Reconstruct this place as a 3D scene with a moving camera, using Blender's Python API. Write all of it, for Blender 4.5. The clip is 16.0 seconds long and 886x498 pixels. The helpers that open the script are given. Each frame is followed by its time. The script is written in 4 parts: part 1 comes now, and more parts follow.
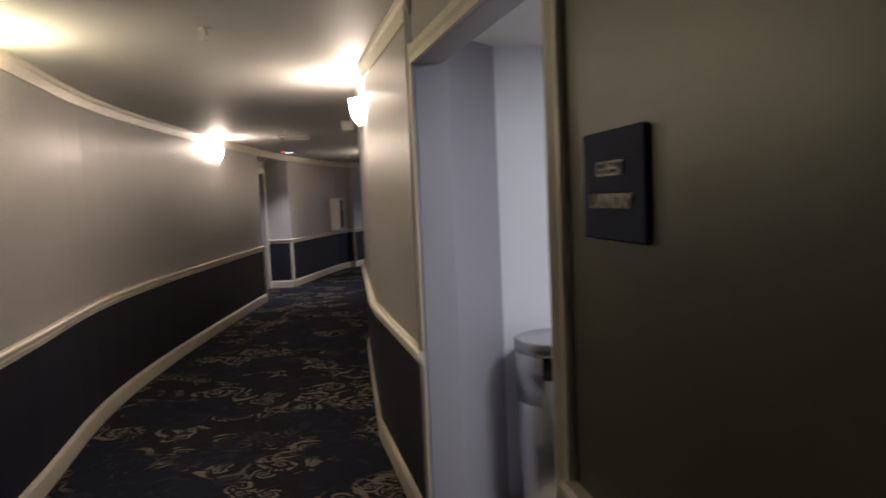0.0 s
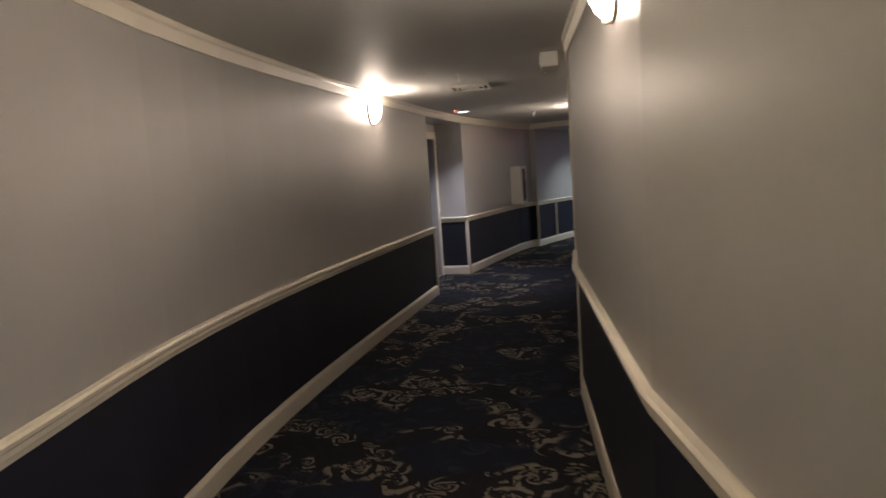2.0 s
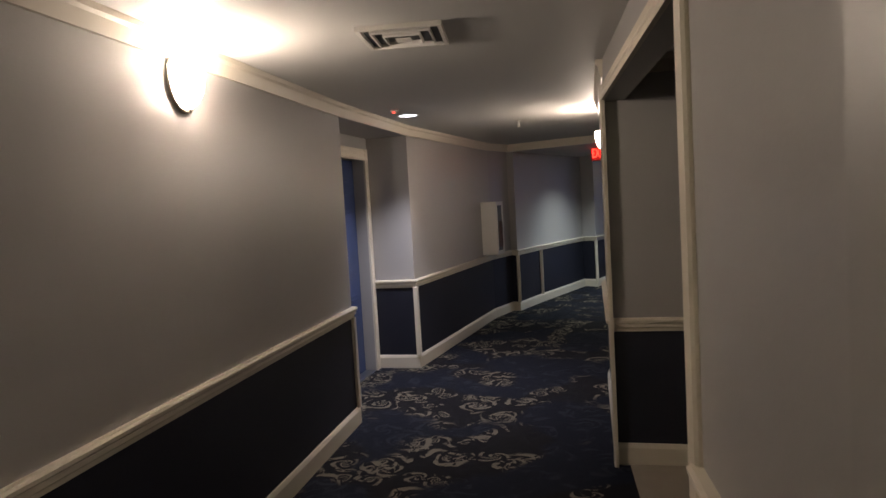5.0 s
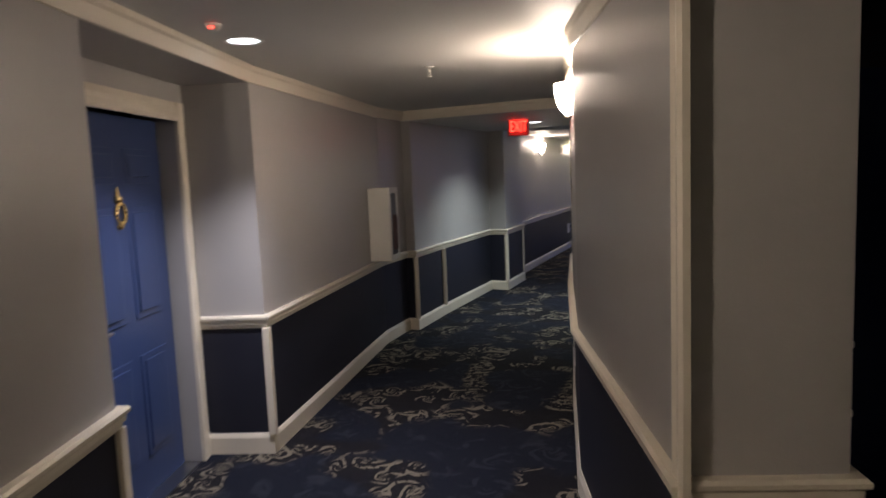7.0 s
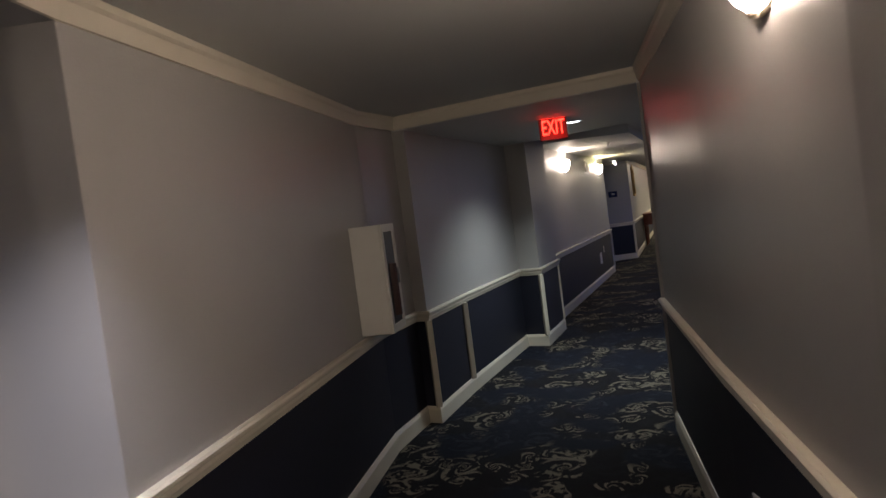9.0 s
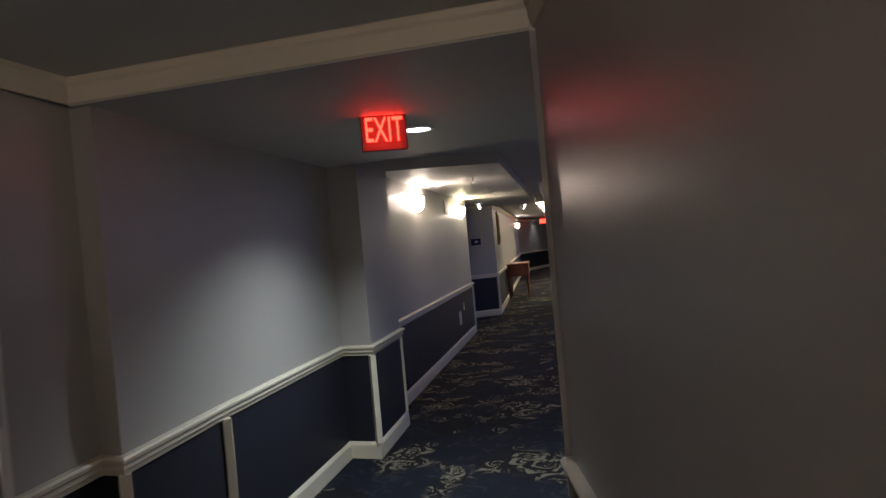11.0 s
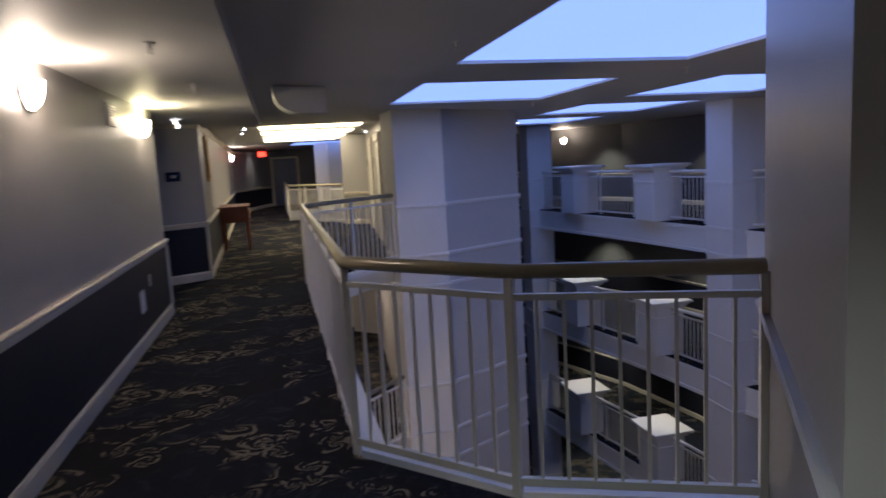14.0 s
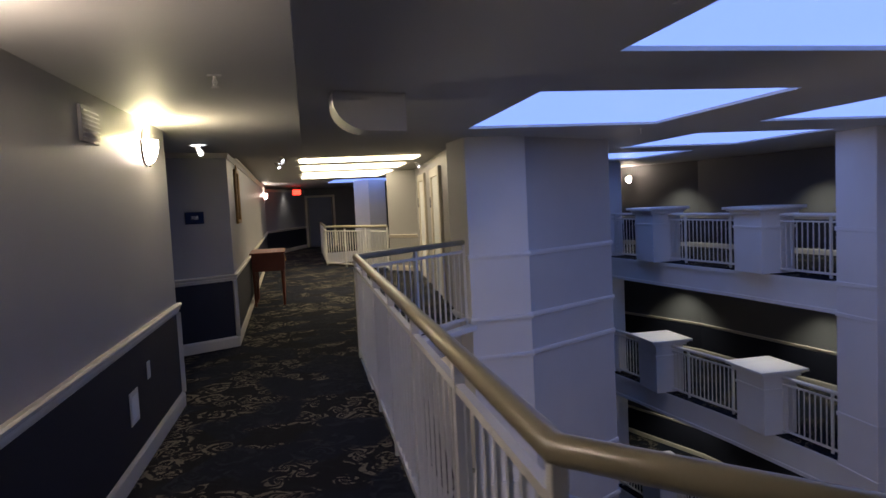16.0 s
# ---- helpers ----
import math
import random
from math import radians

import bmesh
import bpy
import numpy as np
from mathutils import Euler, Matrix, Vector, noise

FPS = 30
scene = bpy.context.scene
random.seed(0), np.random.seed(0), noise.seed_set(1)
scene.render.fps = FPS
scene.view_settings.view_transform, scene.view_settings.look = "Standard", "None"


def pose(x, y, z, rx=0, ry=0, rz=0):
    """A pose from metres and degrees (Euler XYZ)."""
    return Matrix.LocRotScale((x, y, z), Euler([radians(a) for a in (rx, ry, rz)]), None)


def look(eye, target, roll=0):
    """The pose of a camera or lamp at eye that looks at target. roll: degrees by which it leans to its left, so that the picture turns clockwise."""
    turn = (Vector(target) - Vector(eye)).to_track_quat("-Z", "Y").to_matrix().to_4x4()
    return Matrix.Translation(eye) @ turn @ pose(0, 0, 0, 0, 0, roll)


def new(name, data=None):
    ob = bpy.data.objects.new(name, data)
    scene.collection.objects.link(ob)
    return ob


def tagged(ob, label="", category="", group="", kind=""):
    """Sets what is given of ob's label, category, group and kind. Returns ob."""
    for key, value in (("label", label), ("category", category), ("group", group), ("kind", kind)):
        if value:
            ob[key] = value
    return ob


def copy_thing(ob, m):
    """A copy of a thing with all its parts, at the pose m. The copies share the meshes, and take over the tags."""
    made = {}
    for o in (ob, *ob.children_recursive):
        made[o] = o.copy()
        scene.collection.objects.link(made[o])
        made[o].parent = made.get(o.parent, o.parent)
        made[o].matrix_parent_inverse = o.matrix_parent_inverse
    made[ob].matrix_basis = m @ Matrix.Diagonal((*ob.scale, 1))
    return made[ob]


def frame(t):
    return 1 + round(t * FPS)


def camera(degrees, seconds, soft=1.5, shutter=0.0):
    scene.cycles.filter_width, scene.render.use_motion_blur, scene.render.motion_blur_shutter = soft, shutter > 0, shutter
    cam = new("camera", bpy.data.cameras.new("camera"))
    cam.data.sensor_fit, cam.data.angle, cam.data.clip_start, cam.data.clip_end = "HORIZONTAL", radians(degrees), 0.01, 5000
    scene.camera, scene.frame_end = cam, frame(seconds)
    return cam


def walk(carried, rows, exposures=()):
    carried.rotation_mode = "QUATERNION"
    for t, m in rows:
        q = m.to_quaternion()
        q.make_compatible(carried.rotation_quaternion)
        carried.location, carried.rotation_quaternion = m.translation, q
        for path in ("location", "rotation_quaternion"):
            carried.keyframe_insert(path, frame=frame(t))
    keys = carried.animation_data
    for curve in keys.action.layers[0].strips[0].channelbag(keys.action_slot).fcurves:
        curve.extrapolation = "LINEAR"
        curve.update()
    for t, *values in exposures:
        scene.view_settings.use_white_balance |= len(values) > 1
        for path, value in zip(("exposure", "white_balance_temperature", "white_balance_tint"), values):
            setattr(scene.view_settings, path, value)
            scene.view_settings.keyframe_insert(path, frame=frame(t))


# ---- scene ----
cam = camera(66.4, 16.0, shutter=0.4)
PATH = [
    (0, (0.526, -0.865, 1.562), (0.459, 1.128, 1.406), -2.5),
    (0.5, (0.41, -0.36, 1.565), (0.054, 1.599, 1.376), -2.4),
    (1, (0.204, 0.173, 1.585), (-0.298, 2.1, 1.394), -2.9),
    (1.5, (0.112, 0.783, 1.578), (-0.358, 2.712, 1.345), -2.9),
    (2, (-0.08, 1.373, 1.587), (-0.646, 3.278, 1.364), -3.9),
    (2.5, (-0.196, 2.015, 1.547), (-0.912, 3.86, 1.258), -4.4),
    (3, (-0.308, 2.622, 1.614), (-1.005, 4.483, 1.391), -4.6),
    (3.5, (-0.528, 3.232, 1.674), (-1.046, 5.158, 1.517), -3.5),
    (4, (-0.616, 3.878, 1.636), (-1.045, 5.827, 1.506), -3.1),
    (4.5, (-0.762, 4.509, 1.643), (-1.21, 6.454, 1.51), -3.3),
    (4.7, (-0.785, 4.714, 1.642), (-1.251, 6.655, 1.509), -3.3),
    (6.8, (-1.225, 7.16, 1.679), (-1.517, 9.128, 1.474), -2.9),
    (7, (-1.293, 7.407, 1.717), (-1.415, 9.391, 1.5), -2.4),
    (7.5, (-1.364, 7.913, 1.658), (-1.401, 9.91, 1.754), -5.7),
    (8, (-1.409, 8.479, 1.708), (-1.593, 10.465, 1.851), -6.4),
    (8.5, (-1.515, 9.019, 1.682), (-1.615, 11.017, 1.662), -6.8),
    (9, (-1.531, 9.587, 1.621), (-1.66, 11.581, 1.523), -7.4),
    (9.5, (-1.536, 10.152, 1.637), (-1.674, 12.145, 1.549), -6.3),
    (10, (-1.475, 10.713, 1.645), (-1.307, 12.706, 1.618), -6.3),
    (10.2, (-1.401, 10.96, 1.627), (-1.142, 12.944, 1.614), -6.2),
    (12.3, (-0.724, 13.506, 1.667), (-0.44, 15.482, 1.542), -3.2),
    (12.5, (-0.691, 13.744, 1.646), (-0.325, 15.701, 1.449), -2.8),
    (13, (-0.551, 14.366, 1.658), (-0.042, 16.279, 1.377), -3.4),
    (13.5, (-0.498, 14.949, 1.67), (0.172, 16.819, 1.441), -3.6),
    (14, (-0.289, 15.478, 1.625), (0.746, 17.17, 1.365), -3.2),
    (14.5, (-0.154, 15.991, 1.649), (0.98, 17.617, 1.386), -3.4),
    (15, (-0.072, 16.556, 1.693), (1.101, 18.159, 1.466), -3.2),
    (15.3, (0.032, 16.901, 1.683), (1.177, 18.521, 1.427), -2.6),
    (15.5, (0.147, 17.138, 1.71), (1.165, 18.849, 1.522), -3.6),
    (16, (0.253, 17.746, 1.653), (1.229, 19.486, 1.513), -2.8),
]
EXPOSURES = [(0, 0.27), (0.5, 0.0), (1.0, 0.10), (1.5, 0.15), (2.5, 0.50), (3, 0.6), (3.5, 0.65), (4.5, 0.40), (7, 0.60), (7.5, 0.25), (8.1, -0.55), (8.6, -0.05), (9, 0.25), (10, 0.60), (12.5, 0.32), (13, 0.50), (13.5, 0.45), (14.5, 0.27), (15.5, 0.20), (16, 0.20)]
walk(cam, [(t, look(eye, target, roll)) for t, eye, target, roll in PATH], EXPOSURES)

# ---- light ----
world = bpy.data.worlds.new("world")
scene.world = world
world.use_nodes = True
world.node_tree.nodes["Background"].inputs[0].default_value = (0.30, 0.42, 1.0, 1)
world.node_tree.nodes["Background"].inputs[1].default_value = 0.05
SCONCE_W, DOWN_W, BOWL_E, SKY_E, PANEL_E = 26.0, 42.0, 58.0, 1.2, 4.0
WARM, WARM_GREEN = (1.0, 0.82, 0.675), (1.0, 0.90, 0.42)


def lamp(kind, energy, colour, m, size=0.05, spread=None):
    data = bpy.data.lights.new("lamp", kind)
    data.energy, data.color = energy, colour
    if kind == "AREA":
        data.size = size
        if spread:
            data.spread = radians(spread)
    elif kind == "SPOT":
        data.shadow_soft_size, data.spot_size, data.spot_blend = size, radians(spread or 100), 0.8
    else:
        data.shadow_soft_size = size
    ob = new("lamp", data)
    ob.matrix_world = m
    return ob


# ---- materials ----
def mat(name, colour, rough=0.6, metal=0.0, vary=0.12, scale=3.0, fine=180.0, bump=0.05, emit=0.0, emit_colour=None, spec=0.5):
    m = bpy.data.materials.new(name)
    m.use_nodes = True
    nt = m.node_tree
    b = nt.nodes["Principled BSDF"]
    b.inputs["Roughness"].default_value = rough
    b.inputs["Metallic"].default_value = metal
    b.inputs["Specular IOR Level"].default_value = spec
    geo = nt.nodes.new("ShaderNodeNewGeometry")
    n1 = nt.nodes.new("ShaderNodeTexNoise")
    n1.inputs["Scale"].default_value = scale
    n1.inputs["Detail"].default_value = 5
    n2 = nt.nodes.new("ShaderNodeTexNoise")
    n2.inputs["Scale"].default_value = fine
    n2.inputs["Detail"].default_value = 2
    for n in (n1, n2):
        nt.links.new(geo.outputs["Position"], n.inputs["Vector"])
    mix = nt.nodes.new("ShaderNodeMix")
    mix.data_type = "RGBA"
    mix.inputs["A"].default_value = (*[c * (1 - vary) for c in colour], 1)
    mix.inputs["B"].default_value = (*[min(1, c * (1 + vary)) for c in colour], 1)
    nt.links.new(n1.outputs["Fac"], mix.inputs["Factor"])
    nt.links.new(mix.outputs["Result"], b.inputs["Base Color"])
    if bump:
        bp = nt.nodes.new("ShaderNodeBump")
        bp.inputs["Strength"].default_value = bump
        bp.inputs["Distance"].default_value = 0.004
        nt.links.new(n2.outputs["Fac"], bp.inputs["Height"])
        nt.links.new(bp.outputs["Normal"], b.inputs["Normal"])
    if emit:
        b.inputs["Emission Color"].default_value = (*(emit_colour or colour), 1)
        b.inputs["Emission Strength"].default_value = emit
    return m


def carpet_material():
    """Navy carpet with tone-on-tone mottling and beige scrolled flower motifs in loose clusters."""
    m = bpy.data.materials.new("carpet")
    m.use_nodes = True
    nt = m.node_tree
    b = nt.nodes["Principled BSDF"]
    b.inputs["Roughness"].default_value = 0.95
    b.inputs["Specular IOR Level"].default_value = 0.1

    def math_node(op, a, c=None, d=None):
        n = nt.nodes.new("ShaderNodeMath")
        n.operation = op
        for i, v in enumerate((a, c, d)):
            if v is None:
                continue
            if isinstance(v, (int, float)):
                n.inputs[i].default_value = v
            else:
                nt.links.new(v, n.inputs[i])
        return n.outputs[0]

    def noise_node(vec, scale, detail=2.0, distort=0.0, rough=0.5):
        n = nt.nodes.new("ShaderNodeTexNoise")
        n.inputs["Scale"].default_value = scale
        n.inputs["Detail"].default_value = detail
        n.inputs["Distortion"].default_value = distort
        n.inputs["Roughness"].default_value = rough
        nt.links.new(vec, n.inputs["Vector"])
        return n.outputs["Fac"]

    def ramp(v, lo, hi):
        n = nt.nodes.new("ShaderNodeMapRange")
        n.interpolation_type = "SMOOTHSTEP"
        n.inputs["From Min"].default_value = lo
        n.inputs["From Max"].default_value = hi
        nt.links.new(v, n.inputs["Value"])
        return n.outputs["Result"]

    geo = nt.nodes.new("ShaderNodeNewGeometry")
    turn = nt.nodes.new("ShaderNodeMapping")
    turn.inputs["Rotation"].default_value = (0, 0, radians(12))
    nt.links.new(geo.outputs["Position"], turn.inputs["Vector"])
    pos = turn.outputs["Vector"]
    # volutes: spiral bands round scattered centres, cut into leaves, in loose clusters
    warp = nt.nodes.new("ShaderNodeTexNoise")
    warp.inputs["Scale"].default_value, warp.inputs["Detail"].default_value = 5.0, 1.0
    nt.links.new(pos, warp.inputs["Vector"])
    shift = nt.nodes.new("ShaderNodeVectorMath")
    shift.operation = "MULTIPLY_ADD"
    shift.inputs[1].default_value = (0.16, 0.16, 0.0)
    nt.links.new(warp.outputs["Color"], shift.inputs[0])
    nt.links.new(pos, shift.inputs[2])
    flat = nt.nodes.new("ShaderNodeVectorMath")
    flat.operation = "MULTIPLY"
    flat.inputs[1].default_value = (1.0, 1.0, 0.0)
    nt.links.new(shift.outputs[0], flat.inputs[0])

    def volutes(scale, offset, reach, arms, share):
        moved = nt.nodes.new("ShaderNodeVectorMath")
        moved.inputs[1].default_value = offset
        nt.links.new(flat.outputs[0], moved.inputs[0])
        cells = nt.nodes.new("ShaderNodeTexVoronoi")
        cells.voronoi_dimensions = "2D"
        cells.inputs["Scale"].default_value = scale
        cells.inputs["Randomness"].default_value = 0.85
        nt.links.new(moved.outputs[0], cells.inputs["Vector"])
        local = nt.nodes.new("ShaderNodeVectorMath")
        local.operation = "SUBTRACT"
        nt.links.new(moved.outputs[0], local.inputs[0])
        nt.links.new(cells.outputs["Position"], local.inputs[1])
        xyz = nt.nodes.new("ShaderNodeSeparateXYZ")
        nt.links.new(local.outputs[0], xyz.inputs[0])
        rgb = nt.nodes.new("ShaderNodeSeparateColor")
        nt.links.new(cells.outputs["Color"], rgb.inputs[0])
        angle = math_node("MULTIPLY", math_node("ARCTAN2", xyz.outputs["Y"], xyz.outputs["X"]), arms / 6.28319)
        span = math_node("SQRT", math_node("ADD", math_node("POWER", math_node("ABSOLUTE", xyz.outputs["X"]), 2.0), math_node("POWER", math_node("ABSOLUTE", xyz.outputs["Y"]), 2.0)))
        coil = math_node("MULTIPLY", math_node("LOGARITHM", math_node("MAXIMUM", span, 0.004), 2.71828), math_node("MULTIPLY_ADD", math_node("GREATER_THAN", rgb.outputs["Green"], 0.5), 2.2, -1.1))
        turnage = math_node("ADD", math_node("ADD", angle, coil), math_node("MULTIPLY", rgb.outputs["Blue"], 3.0))
        stripe = ramp(math_node("PINGPONG", turnage, 0.5), 0.28, 0.34)
        inside = math_node("SUBTRACT", 1.0, ramp(span, reach * 0.82, reach))
        chosen = math_node("GREATER_THAN", rgb.outputs["Red"], 1.0 - share)
        return math_node("MULTIPLY", math_node("MULTIPLY", stripe, inside), chosen)

    cluster = ramp(noise_node(pos, 1.5, 1.0, 0.4), 0.45, 0.53)
    broken = ramp(noise_node(pos, 11.0, 2.5, 1.4), 0.42, 0.47)
    large = volutes(2.9, (0.0, 0.0, 0.0), 0.20, 2.0, 0.56)
    small = volutes(5.6, (3.1, 1.7, 0.0), 0.105, 3.0, 0.55)
    motif = math_node("MULTIPLY", math_node("MAXIMUM", large, small), math_node("MULTIPLY", cluster, broken))
    ghost = math_node("MULTIPLY", math_node("MAXIMUM", volutes(3.3, (7.3, 5.1, 0.0), 0.19, 3.0, 0.6), ramp(noise_node(pos, 5.0, 3.0, 1.2), 0.53, 0.66)), ramp(noise_node(pos, 6.0, 2.0, 1.0), 0.42, 0.55))
    faint = math_node("MULTIPLY", ghost, 0.75)
    tuft = noise_node(pos, 320.0, 1.0)
    base = nt.nodes.new("ShaderNodeMix")
    base.data_type = "RGBA"
    base.inputs["A"].default_value = (0.011, 0.013, 0.022, 1)
    base.inputs["B"].default_value = (0.025, 0.029, 0.041, 1)
    nt.links.new(faint, base.inputs["Factor"])
    top = nt.nodes.new("ShaderNodeMix")
    top.data_type = "RGBA"
    top.inputs["B"].default_value = (0.205, 0.18, 0.14, 1)
    umber = nt.nodes.new("ShaderNodeMix")
    umber.data_type = "RGBA"
    umber.inputs["B"].default_value = (0.012, 0.0105, 0.0115, 1)
    nt.links.new(math_node("MULTIPLY", cluster, 0.7), umber.inputs["Factor"])
    nt.links.new(base.outputs["Result"], umber.inputs["A"])
    nt.links.new(umber.outputs["Result"], top.inputs["A"])
    nt.links.new(math_node("MULTIPLY", motif, math_node("MULTIPLY_ADD", tuft, 0.5, 0.6)), top.inputs["Factor"])
    nt.links.new(top.outputs["Result"], b.inputs["Base Color"])
    bp = nt.nodes.new("ShaderNodeBump")
    bp.inputs["Strength"].default_value = 0.4
    bp.inputs["Distance"].default_value = 0.006
    nt.links.new(tuft, bp.inputs["Height"])
    nt.links.new(bp.outputs["Normal"], b.inputs["Normal"])
    return m


def glass_material():
    m = bpy.data.materials.new("glass")
    m.use_nodes = True
    b = m.node_tree.nodes["Principled BSDF"]
    b.inputs["Transmission Weight"].default_value = 1.0
    b.inputs["Roughness"].default_value = 0.03
    return m


M_WALL = mat("grey_wall_paint", (0.37, 0.355, 0.345), 0.37, vary=0.05, scale=1.6, fine=90, bump=0.12)
# dark grey of the far walls; on wall_end it is painted-in shade
M_FAR = mat("dark_grey_far_wall", (0.15, 0.148, 0.15), 0.6, vary=0.08, scale=1.5, fine=90, bump=0.1)
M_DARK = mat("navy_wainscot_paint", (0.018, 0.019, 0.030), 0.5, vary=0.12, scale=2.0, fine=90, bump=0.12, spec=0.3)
M_TRIM = mat("cream_trim_paint", (0.66, 0.60, 0.50), 0.38, vary=0.05, scale=4, bump=0.04)
M_CEIL = mat("ceiling_paint", (0.62, 0.61, 0.59), 0.62, vary=0.04, scale=1.2, fine=120, bump=0.15)
M_CARPET = carpet_material()
M_DOOR = mat("blue_door_paint", (0.030, 0.050, 0.135), 0.35, vary=0.08, scale=3, bump=0.03)
M_BRASS = mat("brass", (0.80, 0.58, 0.24), 0.25, 1.0, bump=0.0)
M_STEEL = mat("brushed_steel", (0.55, 0.55, 0.56), 0.28, 1.0, fine=300, bump=0.05)
M_NICKEL = mat("bronze_metal", (0.50, 0.44, 0.34), 0.4, 0.35, bump=0.0)
M_BOWL = mat("frosted_glass_bowl", (0.95, 0.9, 0.8), 0.5, bump=0.0, emit=BOWL_E, emit_colour=WARM)
M_RAIL = mat("rail_paint", (0.78, 0.76, 0.72), 0.4, vary=0.05, bump=0.02)
M_HANDRAIL = mat("handrail_paint", (0.33, 0.29, 0.20), 0.28, vary=0.06, bump=0.02)
M_WHITE = mat("white_paint", (0.82, 0.81, 0.79), 0.5, vary=0.04, bump=0.05)
M_COLUMN = mat("column_paint", (0.80, 0.78, 0.77), 0.6, vary=0.04, scale=2.5, fine=60, bump=0.12)
M_SKY = mat("skylight_diffuser", (0.30, 0.42, 0.95), 0.5, bump=0.0, vary=0.0, emit=SKY_E, emit_colour=(0.23, 0.37, 1.0))
M_PANEL = mat("light_panel", (1, 0.9, 0.7), 0.5, bump=0.0, vary=0.0, emit=PANEL_E, emit_colour=(1.0, 0.86, 0.60))
M_LENS = mat("downlight_lens", (1, 1, 1), 0.5, bump=0.0, vary=0.0, emit=5.0, emit_colour=(0.9, 0.9, 1.0))
M_EXIT = mat("exit_letters", (1, 0.05, 0.03), 0.5, bump=0.0, vary=0.0, emit=5.0, emit_colour=(1.0, 0.035, 0.02))
M_EXITBOX = mat("exit_housing", (0.10, 0.03, 0.03), 0.5, bump=0.0)
M_SIGN = mat("navy_sign", (0.012, 0.022, 0.075), 0.75, bump=0.02, spec=0.2)
M_LETTER = mat("sign_letters", (0.85, 0.82, 0.76), 0.4, bump=0.0)
M_WOOD = mat("mahogany", (0.13, 0.026, 0.012), 0.38, vary=0.35, scale=9, bump=0.05)
M_BLACK = mat("black_plastic", (0.012, 0.012, 0.013), 0.45, bump=0.0)
M_PLASTIC = mat("white_plastic", (0.70, 0.68, 0.64), 0.45, vary=0.03, bump=0.0)
M_TILE = mat("beige_floor_tile", (0.36, 0.31, 0.25), 0.4, vary=0.15, scale=6, bump=0.05)
# wall beside the laundry: its lack of light is put into this colour
M_UNLIT_WALL = mat("unlit_wall_olive", (0.085, 0.08, 0.052), 0.45, vary=0.08, scale=2, fine=90, bump=0.1)
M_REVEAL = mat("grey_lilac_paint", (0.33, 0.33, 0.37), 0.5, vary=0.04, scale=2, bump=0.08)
# column white darkened: the shade under the ceiling is put into the colour
M_PIER_SHADE = mat("shaded_pier_white", (0.60, 0.58, 0.57), 0.6, vary=0.05, scale=2.5, fine=60, bump=0.12)
M_LWALL = mat("laundry_white_wall", (0.68, 0.69, 0.74), 0.55, vary=0.03, scale=2, bump=0.08)
M_GLASS = glass_material()
M_RED = mat("red_paint", (0.06, 0.025, 0.022), 0.4, bump=0.0)
M_REDLED = mat("red_indicator", (1, 0.05, 0.03), 0.5, bump=0.0, vary=0.0, emit=3.0)


# ---- mesh helpers ----
def link(name, bm, material, parent=None, label=""):
    me = bpy.data.meshes.new(name)
    bmesh.ops.recalc_face_normals(bm, faces=bm.faces[:])
    bm.to_mesh(me)
    bm.free()
    me.materials.append(material)
    ob = new(name, me)
    if parent:
        ob.parent = parent
    if label:
        ob["label"] = label
    return ob


part = link


def piece(name, me, parent, m):
    ob = new(name, me)
    ob.parent = parent
    ob.matrix_basis = m
    return ob


def empty(name, m=None, label="", category="", group="", kind=""):
    ob = new(name)
    if m is not None:
        ob.matrix_basis = m
    return tagged(ob, label, category, group, kind)


def box(bm, x0, y0, z0, x1, y1, z1, bevel=0.0):
    r = bmesh.ops.create_cube(bm, size=1, matrix=Matrix.Translation(((x0 + x1) / 2, (y0 + y1) / 2, (z0 + z1) / 2)) @ Matrix.Diagonal((abs(x1 - x0), abs(y1 - y0), abs(z1 - z0), 1)))
    if bevel:
        edges = {e for v in r["verts"] for e in v.link_edges}
        bmesh.ops.bevel(bm, geom=list(edges), offset=bevel, segments=2, affect="EDGES", profile=0.5)
    return bm


def cyl(bm, p0, p1, r0, r1=None, seg=16):
    p0, p1 = Vector(p0), Vector(p1)
    d = p1 - p0
    m = Matrix.Translation((p0 + p1) / 2) @ d.to_track_quat("Z", "Y").to_matrix().to_4x4()
    bmesh.ops.create_cone(bm, cap_ends=True, segments=seg, radius1=r0, radius2=r0 if r1 is None else r1, depth=d.length, matrix=m)
    return bm


def lathe(bm, prof, seg=24, arc=360.0, start=0.0, m=Matrix()):
    n = seg if arc >= 360 else seg + 1
    rings = [[bm.verts.new(m @ Vector((r * math.cos(radians(start + arc * i / seg)), r * math.sin(radians(start + arc * i / seg)), z))) for i in range(n)] for r, z in prof]
    for a, b in zip(rings, rings[1:]):
        for i in range(seg):
            j = (i + 1) % n
            f = [a[i], a[j], b[j], b[i]]
            bm.faces.new(f)
    bmesh.ops.remove_doubles(bm, verts=bm.verts[:], dist=1e-5)
    for f in bm.faces:
        f.smooth = True
    return bm


